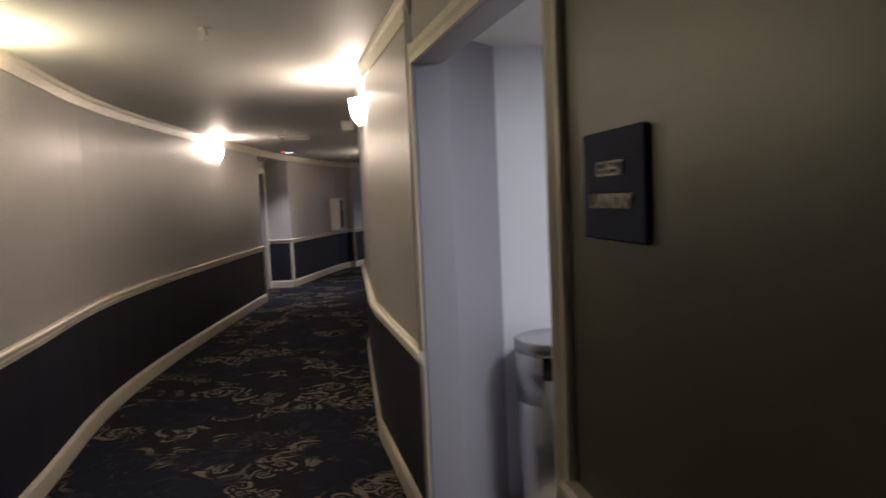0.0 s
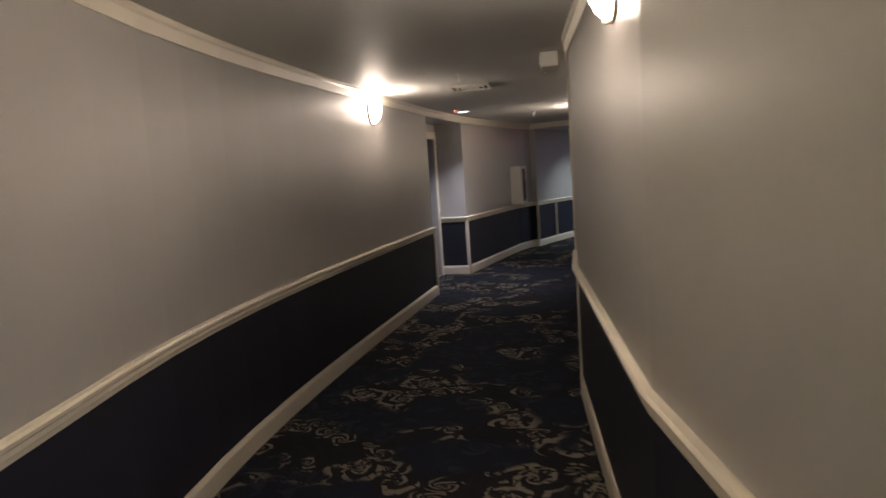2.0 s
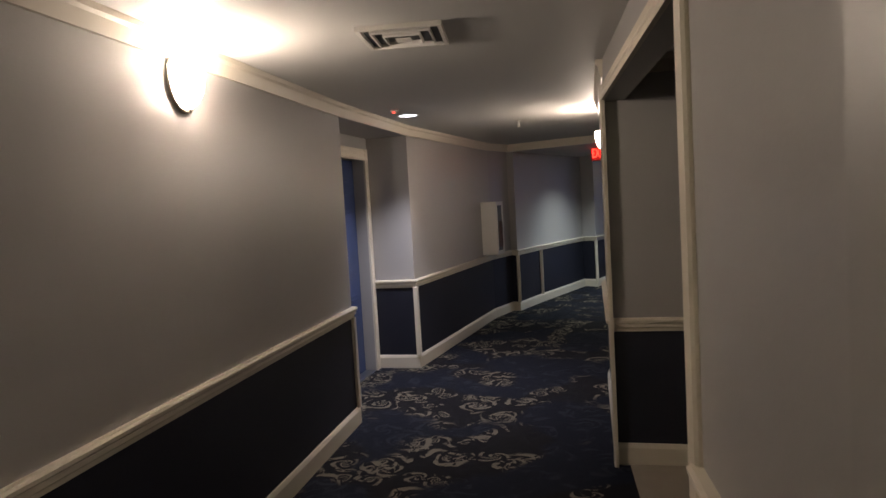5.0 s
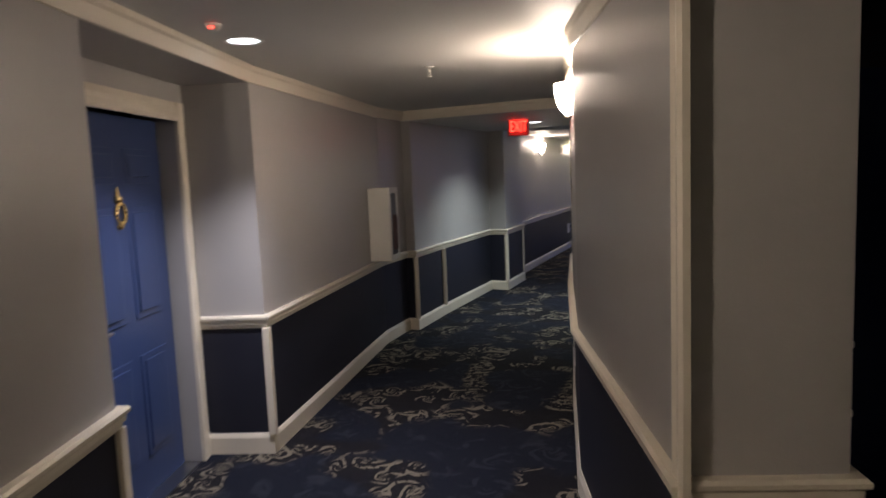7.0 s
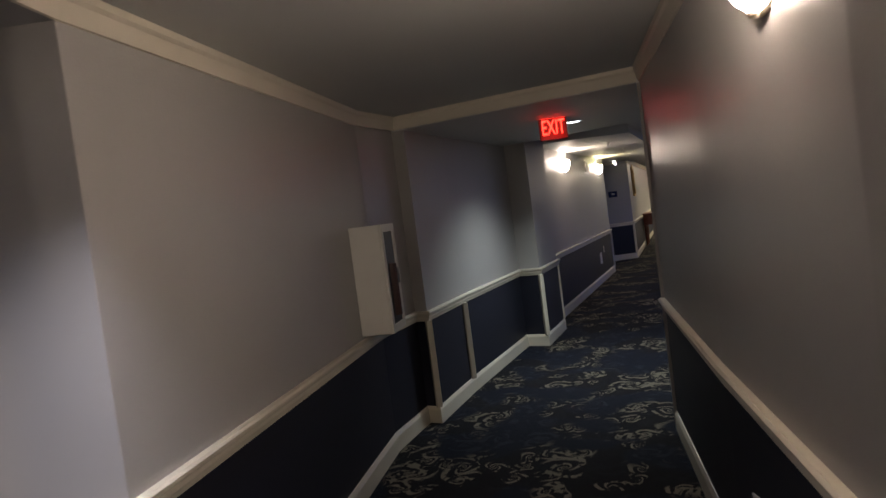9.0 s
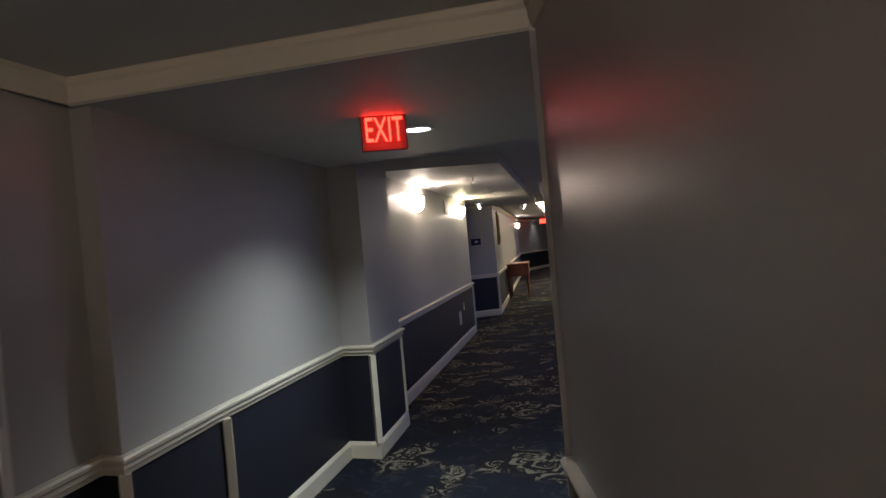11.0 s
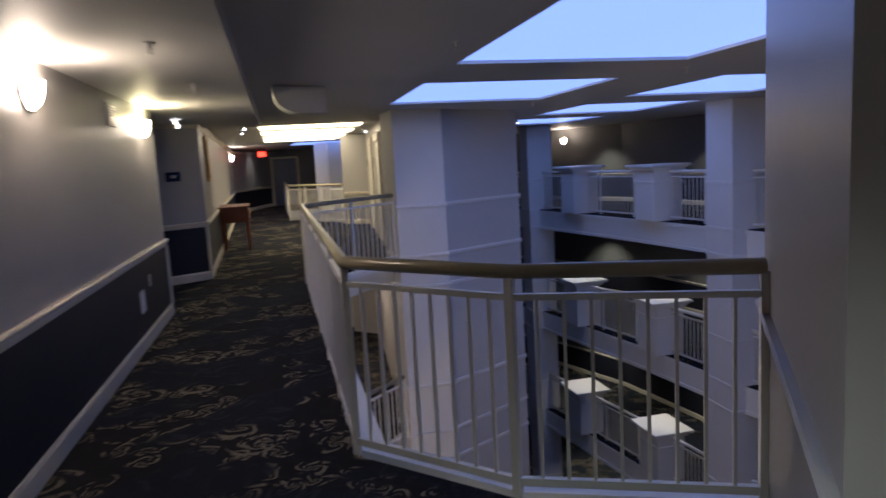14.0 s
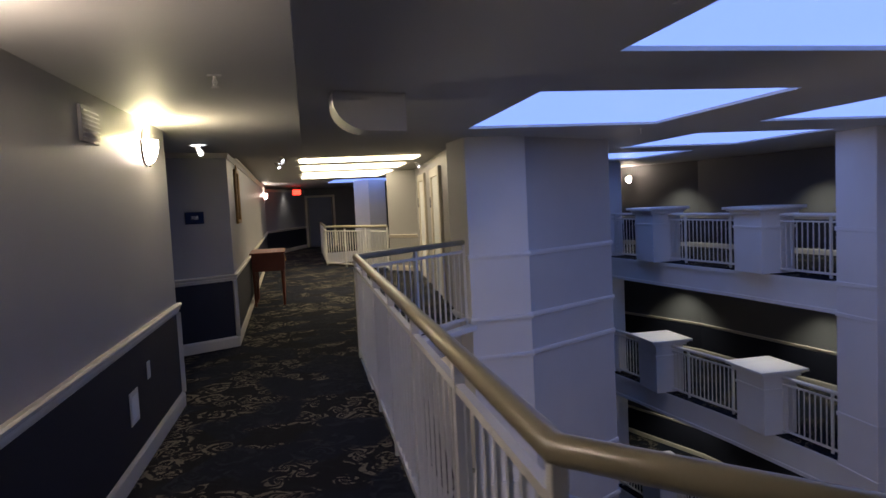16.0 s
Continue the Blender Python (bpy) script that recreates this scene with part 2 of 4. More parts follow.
def sweep(bm, pts, prof, side=1, smooth=False):
    """Sweeps a closed profile of (offset, height) along a line of plan points; side 1: offsets go to the right of the way."""
    P = [Vector(p) for p in pts]
    rings = []
    for i, p in enumerate(P):
        d0 = (p - P[i - 1]).normalized() if i else None
        d1 = (P[i + 1] - p).normalized() if i + 1 < len(P) else None
        d0, d1 = d0 or d1, d1 or d0
        n0, n1 = Vector((d0.y, -d0.x)), Vector((d1.y, -d1.x))
        n = n0 + n1
        n = n / max(0.35, n.dot(n0)) if n.length > 1e-4 else n0
        rings.append([bm.verts.new((p.x + side * n.x * o, p.y + side * n.y * o, z)) for o, z in prof])
    k = len(prof)
    for a, b in zip(rings, rings[1:]):
        for i in range(k):
            bm.faces.new((a[i], a[(i + 1) % k], b[(i + 1) % k], b[i]))
    bm.faces.new(rings[0])
    bm.faces.new(rings[-1][::-1])
    return bm


def slab(bm, pts, z0, z1):
    """A flat plate with an outline of plan points."""
    top = [bm.verts.new((x, y, z1)) for x, y in pts]
    f = bm.faces.new(top)
    r = bmesh.ops.extrude_face_region(bm, geom=[f])
    for v in r["geom"]:
        if isinstance(v, bmesh.types.BMVert):
            v.co.z = z0
    bmesh.ops.triangulate(bm, faces=[g for g in bm.faces if len(g.verts) > 4])
    return bm


def curve_through(pts, n=4):
    out = []
    P = [Vector(p) for p in pts]
    for i in range(len(P) - 1):
        a, b = P[i], P[i + 1]
        p, q = P[max(0, i - 1)], P[min(len(P) - 1, i + 2)]
        for k in range(n):
            t = k / n
            out.append(0.5 * ((2 * a) + (b - p) * t + (2 * p - 5 * a + 4 * b - q) * t * t + (3 * a - p - 3 * b + q) * t ** 3))
    out.append(P[-1])
    return [(v.x, v.y) for v in out]


RAIL_PROF = [(0, 0.815), (0.012, 0.815), (0.016, 0.835), (0.026, 0.842), (0.026, 0.862), (0.038, 0.872), (0.040, 0.886), (0.030, 0.896), (0.0, 0.896)]
BASE_PROF = [(0, 0.0), (0.018, 0.0), (0.018, 0.105), (0.012, 0.118), (0.006, 0.130), (0, 0.132)]


def crown_prof(top):
    return [(0, top - 0.100), (0.010, top - 0.098), (0.014, top - 0.084), (0.026, top - 0.040), (0.036, top - 0.026), (0.040, top - 0.002), (0, top - 0.002)]


def wall_run(name, pts, side, top=2.42, thick=0.14, base=True, crown=True, z=0.0, label="grey painted wall over navy wainscot with cream mouldings", paint=None):
    root = tagged(link(name, sweep(bmesh.new(), pts, [(0, z + 0.86), (0, z + top), (-thick, z + top), (-thick, z)] + [(-0.02, z), (-0.02, z + 0.86)], side), paint or M_WALL), label, "wall", kind="structure")
    part("wainscot", sweep(bmesh.new(), pts, [(0, z), (0, z + 0.858), (-0.018, z + 0.858), (-0.018, z)], side), M_DARK, root)
    up = lambda prof: [(o, h + z) for o, h in prof]
    if base:
        part("baseboard", sweep(bmesh.new(), pts, up(BASE_PROF), side), M_TRIM, root)
        part("chair_rail", sweep(bmesh.new(), pts, up(RAIL_PROF), side), M_TRIM, root)
    if crown:
        part("crown_moulding", sweep(bmesh.new(), pts, up(crown_prof(top)), side), M_TRIM, root)
    return root


def plain_wall(name, pts, side, z0, z1, material, thick=0.12, label="plain painted wall"):
    return tagged(link(name, sweep(bmesh.new(), pts, [(0, z0), (0, z1), (-thick, z1), (-thick, z0)], side), material), label, "wall", kind="structure")


def corner_strip(parent, x, y, turn=0.0):
    bm = box(bmesh.new(), -0.024, -0.024, 0.125, 0.024, 0.024, 0.818, 0.005)
    ob = part("corner_trim", bm, M_TRIM, parent)
    ob.matrix_basis = pose(x, y, 0, 0, 0, turn)
    return ob


def along(p, q, t):
    return (p[0] + (q[0] - p[0]) * t, p[1] + (q[1] - p[1]) * t)


def heading(p, q):
    return math.degrees(math.atan2(q[1] - p[1], q[0] - p[0]))

# ---- structure: corridor ----
CEIL = 2.42
FLOOR = [(-4.2, -3.4), (3.4, -3.4), (3.4, 16.2), (2.50, 17.12), (1.57, 17.90), (1.14, 18.88), (2.99, 24.60), (5.20, 25.95), (5.55, 26.4), (8.5, 33.1), (7.55, 33.6), (6.75, 36.1), (8.6, 41.5), (12.5, 41.5), (12.5, 48.5), (3.5, 48.5), (-4.2, 20.0)]
tagged(link("floor", slab(bmesh.new(), FLOOR, -0.03, 0.0), M_CARPET), "dark navy carpet with beige scrolled flower pattern", "floor", kind="structure")
tagged(link("floor_slab", slab(bmesh.new(), FLOOR, -0.42, -0.032), M_WHITE), "white painted edge of the gallery floor slab", "slab", kind="structure")

LEFT_1 = curve_through([(-0.45, -2.6), (-1.1, -0.3), (-1.63, 1.76), (-1.90, 2.8), (-2.23, 4.0), (-2.43, 5.3), (-2.57, 7.2), (-2.70, 9.8)], 3) + [(-3.10, 9.8)]
w1 = wall_run("wall_left_1", LEFT_1, 1, CEIL, crown=False)
LEFT_2 = [(-3.12, 11.5), (-2.68, 11.5), (-2.40, 13.83), (-2.34, 14.3), (-2.16, 14.90), (-2.06, 14.85), (-1.81, 15.66), (-1.20, 17.40), (-0.97, 17.28), (-0.68, 18.16), (-0.86, 18.22), (1.06, 23.90), (0.60, 24.05)]
w2 = wall_run("wall_left_2", LEFT_2, 1, CEIL, crown=False)
for x, y, a in ((-2.70, 9.8, 0), (-2.67, 11.49, 0), (-2.06, 14.86, 20), (-1.795, 15.65, 20), (-0.97, 17.27, 20), (-0.69, 18.17, 20), (1.06, 23.9, 20)):
    corner_strip(w2, x, y, a)
part("crown_moulding", sweep(bmesh.new(), LEFT_1[:-1] + [(-2.68, 11.5), (-2.40, 13.83), (-2.34, 14.3), (-2.14, 14.84), (-0.43, 14.12)], crown_prof(CEIL), 1), M_TRIM, w2)
LEFT_3 = [(0.60, 24.05), (1.28, 26.05), (2.05, 26.2), (6.18, 40.2), (6.6, 41.8), (9.2, 45.4)]
w3 = wall_run("wall_left_3", LEFT_3, 1, 2.40)
corner_strip(w3, 2.05, 26.2, 15)

RIGHT_1 = [(0.34, 2.02), (-0.068, 3.45), (-0.328, 4.95), (-0.508, 6.0), (-0.585, 6.92)]
w4 = wall_run("wall_right_1", RIGHT_1, -1, CEIL)
RIGHT_2 = [(-0.36, 10.4), (-0.36, 9.16), (-0.79, 9.16), (-0.82, 10.9), (-0.66, 12.3), (-0.41, 14.12)]
w5 = wall_run("wall_right_2", RIGHT_2, -1, CEIL, thick=0.1)
tagged(link("wall_right_pier", slab(bmesh.new(), [(-0.43, 14.122), (-0.12, 14.74), (0.5, 14.6), (0.4, 14.1)], 0, 2.47), M_WALL), "plain grey painted pier at the corridor mouth", "wall", kind="structure")
RIGHT_3 = [(0.35, 14.3), (1.7, 15.2)]
w6 = plain_wall("wall_right_3", RIGHT_3, -1, 0, 2.46, M_WALL)
tagged(link("column_1", slab(bmesh.new(), [(1.05, 16.17), (2.62, 17.36), (3.4, 16.5), (1.9, 15.2)], -0.40, 2.46), M_WALL), "plain grey beige painted wall end beside the railing", "column", kind="structure")
part("chair_rail", sweep(bmesh.new(), [(1.05, 16.17), (2.62, 17.36)], RAIL_PROF, -1), M_WALL, bpy.data.objects["column_1"])
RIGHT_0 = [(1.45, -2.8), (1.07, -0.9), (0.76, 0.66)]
# shade painted in: darker than the other walls because little light reaches it
w7 = wall_run("wall_right_0", RIGHT_0, -1, CEIL, label="wall beside the laundry opening, its shade put into a dark olive colour", paint=M_UNLIT_WALL)
CEILING_A = [(-3.4, -3.2), (3.2, -3.2), (3.2, 14.0), (-0.43, 14.12), (-2.14, 14.84), (-3.4, 14.9)]
tagged(link("ceiling_1", slab(bmesh.new(), CEILING_A, CEIL, CEIL + 0.1), M_CEIL), "grey white painted corridor ceiling", "ceiling", kind="structure")
# lintel over the laundry opening, casings, laundry room
plain_wall("wall_over_laundry", [(0.76, 0.66), (0.34, 2.02)], -1, 2.12, CEIL, M_WALL, label="grey wall over the laundry opening")
plain_wall("wall_over_passage", [(-0.585, 6.92), (-0.79, 9.16)], -1, 2.18, CEIL, M_WALL, label="grey wall over the side passage")


def casing(name, p, q, side, top, width=0.085, jambs=(1, 1), label="cream painted door casing"):
    """Flat moulded casing round an opening from p to q, standing proud of the wall."""
    d = (Vector(q) - Vector(p)).normalized()
    root = empty(name, None, label, "door casing", kind="structure")
    prof = [(0, 0), (0.020, 0), (0.026, 0.02), (0.018, 0.05), (0.022, 0.075), (0.012, width), (0, width)]
    up = Vector((0, 0, 1))
    n = Vector((d.y, -d.x)) * side
    for k, (e, w) in enumerate(((Vector(p), -d), (Vector(q), d))):
        if not jambs[k]:
            continue
        bm = bmesh.new()
        rings = [[bm.verts.new((*(e + w * t + n * o), z)) for o, t in prof] for z in (0, top + width)]
        m = len(prof)
        for i in range(m):
            bm.faces.new((rings[0][i], rings[0][(i + 1) % m], rings[1][(i + 1) % m], rings[1][i]))
        bm.faces.new(rings[0]), bm.faces.new(rings[1])
        part("jamb_casing", bm, M_TRIM, root)
    bm = bmesh.new()
    rings = [[bm.verts.new((*(e + n * o), top + t)) for o, t in prof] for e in (Vector(p), Vector(q))]
    for i in range(m):
        bm.faces.new((rings[0][i], rings[0][(i + 1) % m], rings[1][(i + 1) % m], rings[1][i]))
    bm.faces.new(rings[0]), bm.faces.new(rings[1])
    part("head_casing", bm, M_TRIM, root)
    return root


casing("trim_laundry", (0.74, 0.735), (0.345, 2.02), -1, 2.12)
casing("trim_passage", (-0.590, 6.98), (-0.785, 9.10), -1, 2.18)
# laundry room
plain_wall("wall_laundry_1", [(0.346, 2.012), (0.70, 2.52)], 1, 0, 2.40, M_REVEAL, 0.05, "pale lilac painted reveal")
plain_wall("wall_laundry_2", [(0.70, 2.52), (1.30, 2.62), (1.30, 4.6), (3.9, 4.6), (3.9, 0.3), (1.15, 0.3), (0.87, 0.66)], 1, 0, 2.40, M_LWALL, 0.05, "white painted laundry wall")
LAUNDRY = [(0.86, 0.62), (0.36, 2.1), (0.60, 2.6), (1.25, 2.7), (1.25, 4.7), (4.0, 4.7), (4.0, 0.2), (1.25, 0.2)]
tagged(link("floor_laundry", slab(bmesh.new(), LAUNDRY, 0.001, 0.006), M_TILE), "beige tiled laundry floor", "floor", kind="structure")
tagged(link("ceiling_laundry", slab(bmesh.new(), LAUNDRY, 2.28, 2.34), M_WHITE), "white laundry ceiling with tile grid", "ceiling", kind="structure")
lamp("AREA", 22, (0.95, 0.95, 1.0), pose(1.55, 1.15, 2.26), 0.5)
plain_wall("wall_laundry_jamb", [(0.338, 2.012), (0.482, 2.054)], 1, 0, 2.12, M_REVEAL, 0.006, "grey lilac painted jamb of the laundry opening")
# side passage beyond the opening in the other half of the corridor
# navy from floor to ceiling all round the passage
plain_wall("wall_passage", [(-0.46, 6.92), (0.9, 6.92), (0.9, 10.4), (-0.3, 10.4)], -1, 0, CEIL, M_DARK, 0.06, "full-height navy wall of the side passage")
tagged(link("floor_passage", slab(bmesh.new(), [(-0.56, 6.95), (0.9, 6.95), (0.9, 10.4), (-0.33, 10.4), (-0.33, 9.15), (-0.72, 9.15)], 0.001, 0.006), M_TILE), "beige tile floor of the side passage", "floor", kind="structure")

# recess with the blue guest room door
REC = -3.10
plain_wall("wall_recess_1", [(REC, 9.70), (REC, 10.40)], 1, 0, 2.36, M_WALL, 0.14)
plain_wall("wall_recess_2", [(REC, 11.38), (REC, 11.62)], 1, 0, 2.36, M_WALL, 0.14)
plain_wall("wall_recess_3", [(REC, 10.40), (REC, 11.38)], 1, 2.13, 2.36, M_WALL, 0.14)
# navy backing behind the door leaf
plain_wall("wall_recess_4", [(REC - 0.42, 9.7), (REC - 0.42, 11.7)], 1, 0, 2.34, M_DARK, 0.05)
tagged(link("ceiling_recess", slab(bmesh.new(), [(-3.3, 9.75), (-2.69, 9.75), (-2.67, 11.52), (-3.3, 11.52)], 2.322, CEIL - 0.001), M_WALL), "soffit over the door recess", "ceiling", kind="structure")
casing("trim_guest_door", (REC, 10.40), (REC, 11.38), 1, 2.10, 0.11)


def panel_door(name, w, h, label):
    """A six-panel door leaf in its own frame; x along the leaf, y towards the corridor."""
    root = empty(name, None, label, "door", kind="structure")
    bm = box(bmesh.new(), 0, -0.042, 0.01, w, 0, h + 0.05, 0.002)
    leaf = part("leaf", bm, M_DOOR, root)
    cw = (w - 0.34) / 2
    for z0, z1 in ((0.22, 0.80), (1.00, 1.62), (1.74, 1.93)):
        for x0 in (0.12, 0.22 + cw):
            bm = bmesh.new()
            box(bm, x0, -0.001, z0, x0 + cw, 0.007, z1, 0.004)
            part("raised_panel", bm, M_DOOR, leaf)
            bm = box(bmesh.new(), x0 + 0.035, 0.006, z0 + 0.035, x0 + cw - 0.035, 0.016, z1 - 0.035, 0.006)
            part("panel_field", bm, M_DOOR, leaf)
    return root


door = panel_door("door_1", 0.93, 2.05, "dark blue six-panel guest room door with brass knocker")
door.matrix_basis = pose(REC - 0.10, 10.42, 0, 0, 0, 90) @ Matrix.Diagonal((1, -1, 1, 1))
bm = lathe(bmesh.new(), [(0.0, 0.035), (0.014, 0.032), (0.02, 0.018), (0.026, 0.0), (0.0, 0.0)], 14, m=pose(0.42, 0.0, 1.66, -90))
ring = [(0.045 * math.cos(radians(a)), 0.055 * math.sin(radians(a))) for a in range(0, 360, 24)]
for (x0, z0), (x1, z1) in zip(ring, ring[1:] + ring[:1]):
    cyl(bm, (0.42 + x0, 0.02, 1.585 + z0), (0.42 + x1, 0.02, 1.585 + z1), 0.011, seg=8)
lathe(bm, [(0.0, 0.03), (0.02, 0.025), (0.028, 0.0)], 12, m=pose(0.42, 0.0, 1.525, -90))
cyl(bm, (0.42, 0.008, 1.67), (0.42, 0.008, 1.725), 0.016, 0.004, 10)
part("knocker", bm, M_BRASS, door, "polished brass door knocker")
bm = cyl(bmesh.new(), (0.07, 0.0, 1.0), (0.07, 0.05, 1.0), 0.014, seg=12)
cyl(bm, (0.06, 0.05, 1.0), (0.18, 0.05, 1.0), 0.010, seg=12)
box(bm, 0.04, 0, 0.92, 0.10, 0.008, 1.12, 0.003)
part("door_handle", bm, M_STEEL, door, "brushed steel lever handle")
part("kick_strip", box(bmesh.new(), 0, -0.06, 0.0, 0.93, 0.10, 0.012), M_STEEL, door, "metal threshold")

# ---- ceilings past the cross beam ----
SOFFIT = [(-2.14, 14.84), (-0.43, 14.12), (3.0, 13.4), (3.0, 15.0), (0.7, 16.25), (-1.1, 17.4), (-3.0, 17.4)]
tagged(link("ceiling_2", slab(bmesh.new(), SOFFIT, 2.316, 2.60), M_CEIL), "lower grey painted soffit", "ceiling", kind="structure")
STRIP = [(-0.9, 18.35), (0.42, 18.30), (3.20, 26.80), (1.5, 27.3), (0.2, 24.3)]
tagged(link("ceiling_3", slab(bmesh.new(), STRIP, 2.36, 2.60), M_CEIL), "lowered ceiling strip over the gallery", "ceiling", kind="structure")
ATR = 2.47
U, V = Vector((0.954, -0.300)).normalized(), Vector((0.320, 0.947)).normalized()
ORIGIN = Vector((3.14, 20.69)) - V * 2.55
SU, SV, PU, PV = 2.36, 2.55, 3.80, 3.95


def grid_point(a, b):
    v = ORIGIN + U * a + V * b
    return (v.x, v.y)


CLOSED = {(0, -1), (0, 2), (0, 3)} | {(i, j) for i in (2, 3) for j in range(-1, 4)}
bm = bmesh.new()
cols, rows = 4, 5
us = [-6.0] + [x for i in range(cols) for x in (i * PU, i * PU + SU)] + [22.0]
vs = [-9.0] + [y for j in range(-1, rows - 1) for y in (j * PV, j * PV + SV)] + [32.0]
for i in range(len(us) - 1):
    for j in range(len(vs) - 1):
        if i % 2 == 1 and j % 2 == 1 and (i // 2, j // 2 - 1) not in CLOSED:
            continue
        slab(bm, [grid_point(us[i], vs[j]), grid_point(us[i + 1], vs[j]), grid_point(us[i + 1], vs[j + 1]), grid_point(us[i], vs[j + 1])], ATR, ATR + 0.18)
tagged(link("ceiling_atrium", bm, M_CEIL), "grey atrium ceiling with square skylight openings", "ceiling", kind="structure")
for i in range(cols):
    for j in range(-1, rows - 1):
        if (i, j) in CLOSED:
            continue
        q = [grid_point(i * PU, j * PV), grid_point(i * PU + SU, j * PV), grid_point(i * PU + SU, j * PV + SV), grid_point(i * PU, j * PV + SV)]
        sky = empty("skylight_%d" % (i * rows + j + 2), pose(0, 0, 0), "blue dusk skylight with a frosted pane", "skylight", "skylights over the atrium", "structure")
        part("pane", slab(bmesh.new(), q, ATR + 0.03, ATR + 0.05), M_SKY, sky)

STOREY = 3.1
far_sky = empty("skylight_30", None, "blue dusk skylight past the elevator lobby", "skylight", "skylights over the atrium", "structure")
part("pane", slab(bmesh.new(), [(7.6, 37.4), (9.6, 36.8), (10.2, 39.0), (8.2, 39.6)], ATR - 0.012, ATR - 0.006), M_SKY, far_sky)
# ---- railings ----
STEEL_BALUSTER = link("baluster", box(bmesh.new(), -0.008, -0.008, 0.10, 0.008, 0.008, 0.965), M_RAIL).data
STEEL_POST = link("post", box(bmesh.new(), -0.021, -0.021, 0.0, 0.021, 0.021, 1.08, 0.003), M_RAIL).data
for o in [o for o in scene.objects if o.data in (STEEL_BALUSTER, STEEL_POST)]:
    bpy.data.objects.remove(o)


def railing(name, pts, z=0.0, gap=0.118, bays=1.05, top_mat=None, group="atrium railings", label="white painted steel balustrade with a round handrail", posts_at_ends=True):
    root = empty(name, None, label, "railing", group)
    bm = bmesh.new()
    sweep(bm, pts, [(0.036 * math.cos(radians(a)), z + 1.10 + 0.036 * math.sin(radians(a))) for a in range(0, 360, 24)])
    for f in bm.faces:
        f.smooth = len(f.verts) == 4
    part("handrail", bm, top_mat or M_HANDRAIL, root)
    for h, hh, w in ((0.965, 0.030, 0.032), (0.06, 0.04, 0.032)):
        bm = bmesh.new()
        sweep(bm, pts, [(-w / 2, z + h), (w / 2, z + h), (w / 2, z + h + hh), (-w / 2, z + h + hh)])
        part("cross_rail", bm, M_RAIL, root)
    for k, (p, q) in enumerate(zip(pts, pts[1:])):
        L, a = math.dist(p, q), heading(p, q)
        n = max(1, round(L / bays))
        for b in range(n):
            if b or k == 0 or posts_at_ends:
                piece("post", STEEL_POST, root, pose(*along(p, q, b / n), z, 0, 0, a))
            m = max(1, round(L / n / gap))
            for c in range(1, m):
                piece("baluster", STEEL_BALUSTER, root, pose(*along(p, q, (b + c / m) / n), z, 0, 0, a))
    piece("post", STEEL_POST, root, pose(*pts[-1], z))
    return root


NEAR = [(2.38, 17.20), (1.57, 17.95), (1.16, 18.90), (2.99, 24.55), (4.86, 25.42)]
railing("railing", NEAR)
tagged(link("ledge", sweep(bmesh.new(), NEAR, [(0.03, -0.06), (0.17, -0.06), (0.17, 0.008), (0.03, 0.008)], 1), M_WHITE), "white painted ledge outside the railing", "ledge", kind="structure")
railing("railing", [(7.35, 33.2), (6.77, 36.1), (8.4, 41.2)])
for z in (-3.1, -6.2):
    railing("railing", NEAR, z)

# ---- elevator core and columns ----
def column(name, x, y, w, d, turn, z0=-9.0, z1=ATR):
    root = tagged(link(name, box(bmesh.new(), -w / 2, -d / 2, z0, w / 2, d / 2, z1, 0.01), M_COLUMN), "tall white painted atrium column with raised bands", "column", kind="structure")
    root.matrix_basis = pose(x, y, 0, 0, 0, turn)
    for s in range(0, 4):
        for h in (0.90, 0.0, -0.52):
            zz = h - 3.1 * s
            if zz > z0 + 0.2:
                part("band", box(bmesh.new(), -w / 2 - 0.015, -d / 2 - 0.015, zz - 0.04, w / 2 + 0.015, d / 2 + 0.015, zz + 0.03, 0.006), M_COLUMN, root)
    return root


def pier(name, poly, paint=None):
    """A tall pier with an outline of plan points and raised bands at each storey."""
    root = tagged(link(name, slab(bmesh.new(), poly, -9.0, ATR), paint or M_COLUMN), "tall white painted atrium pier with raised bands", "column", kind="structure")
    for s in range(4):
        for h in (0.90, 0.06, -0.46):
            zz = h - STOREY * s
            part("band", sweep(bmesh.new(), poly, [(0, zz - 0.035), (0.02, zz - 0.035), (0.026, zz), (0.02, zz + 0.03), (0, zz + 0.03)], 1), M_COLUMN, root)
    return root



pier("column_2", [(5.1, 26.15), (4.88, 25.3), (5.7, 25.1), (5.95, 25.9)])
# second pier takes the darkened white in place of its shade
pier("column_3", [(6.0, 27.4), (5.72, 25.17), (7.6, 25.55), (8.0, 27.3)], M_PIER_SHADE)
column("column_4", 11.55, 23.75, 0.85, 0.75, 70)
column("column_5", 12.95, 31.5, 0.75, 0.75, 70)
column("column_6", 9.0, 38.0, 0.72, 0.72, 18)
plain_wall("wall_elevator", [(5.35, 26.5), (7.75, 32.3), (7.35, 33.1), (9.9, 38.4)], -1, -9, 2.46, M_WALL, 0.15, "grey beige elevator lobby wall")
tagged(link("ceiling_light_panel", slab(bmesh.new(), [(3.75, 28.7), (5.65, 28.0), (5.9, 28.75), (4.0, 29.45)], 2.44, 2.455), M_PANEL), "warm luminous ceiling panel of the elevator lobby", "ceiling light", "lobby panels")
tagged(link("ceiling_light_panel", slab(bmesh.new(), [(4.35, 30.5), (6.3, 29.85), (6.75, 31.2), (4.8, 31.85)], 2.44, 2.455), M_PANEL), "warm luminous ceiling panel of the elevator lobby", "ceiling light", "lobby panels")
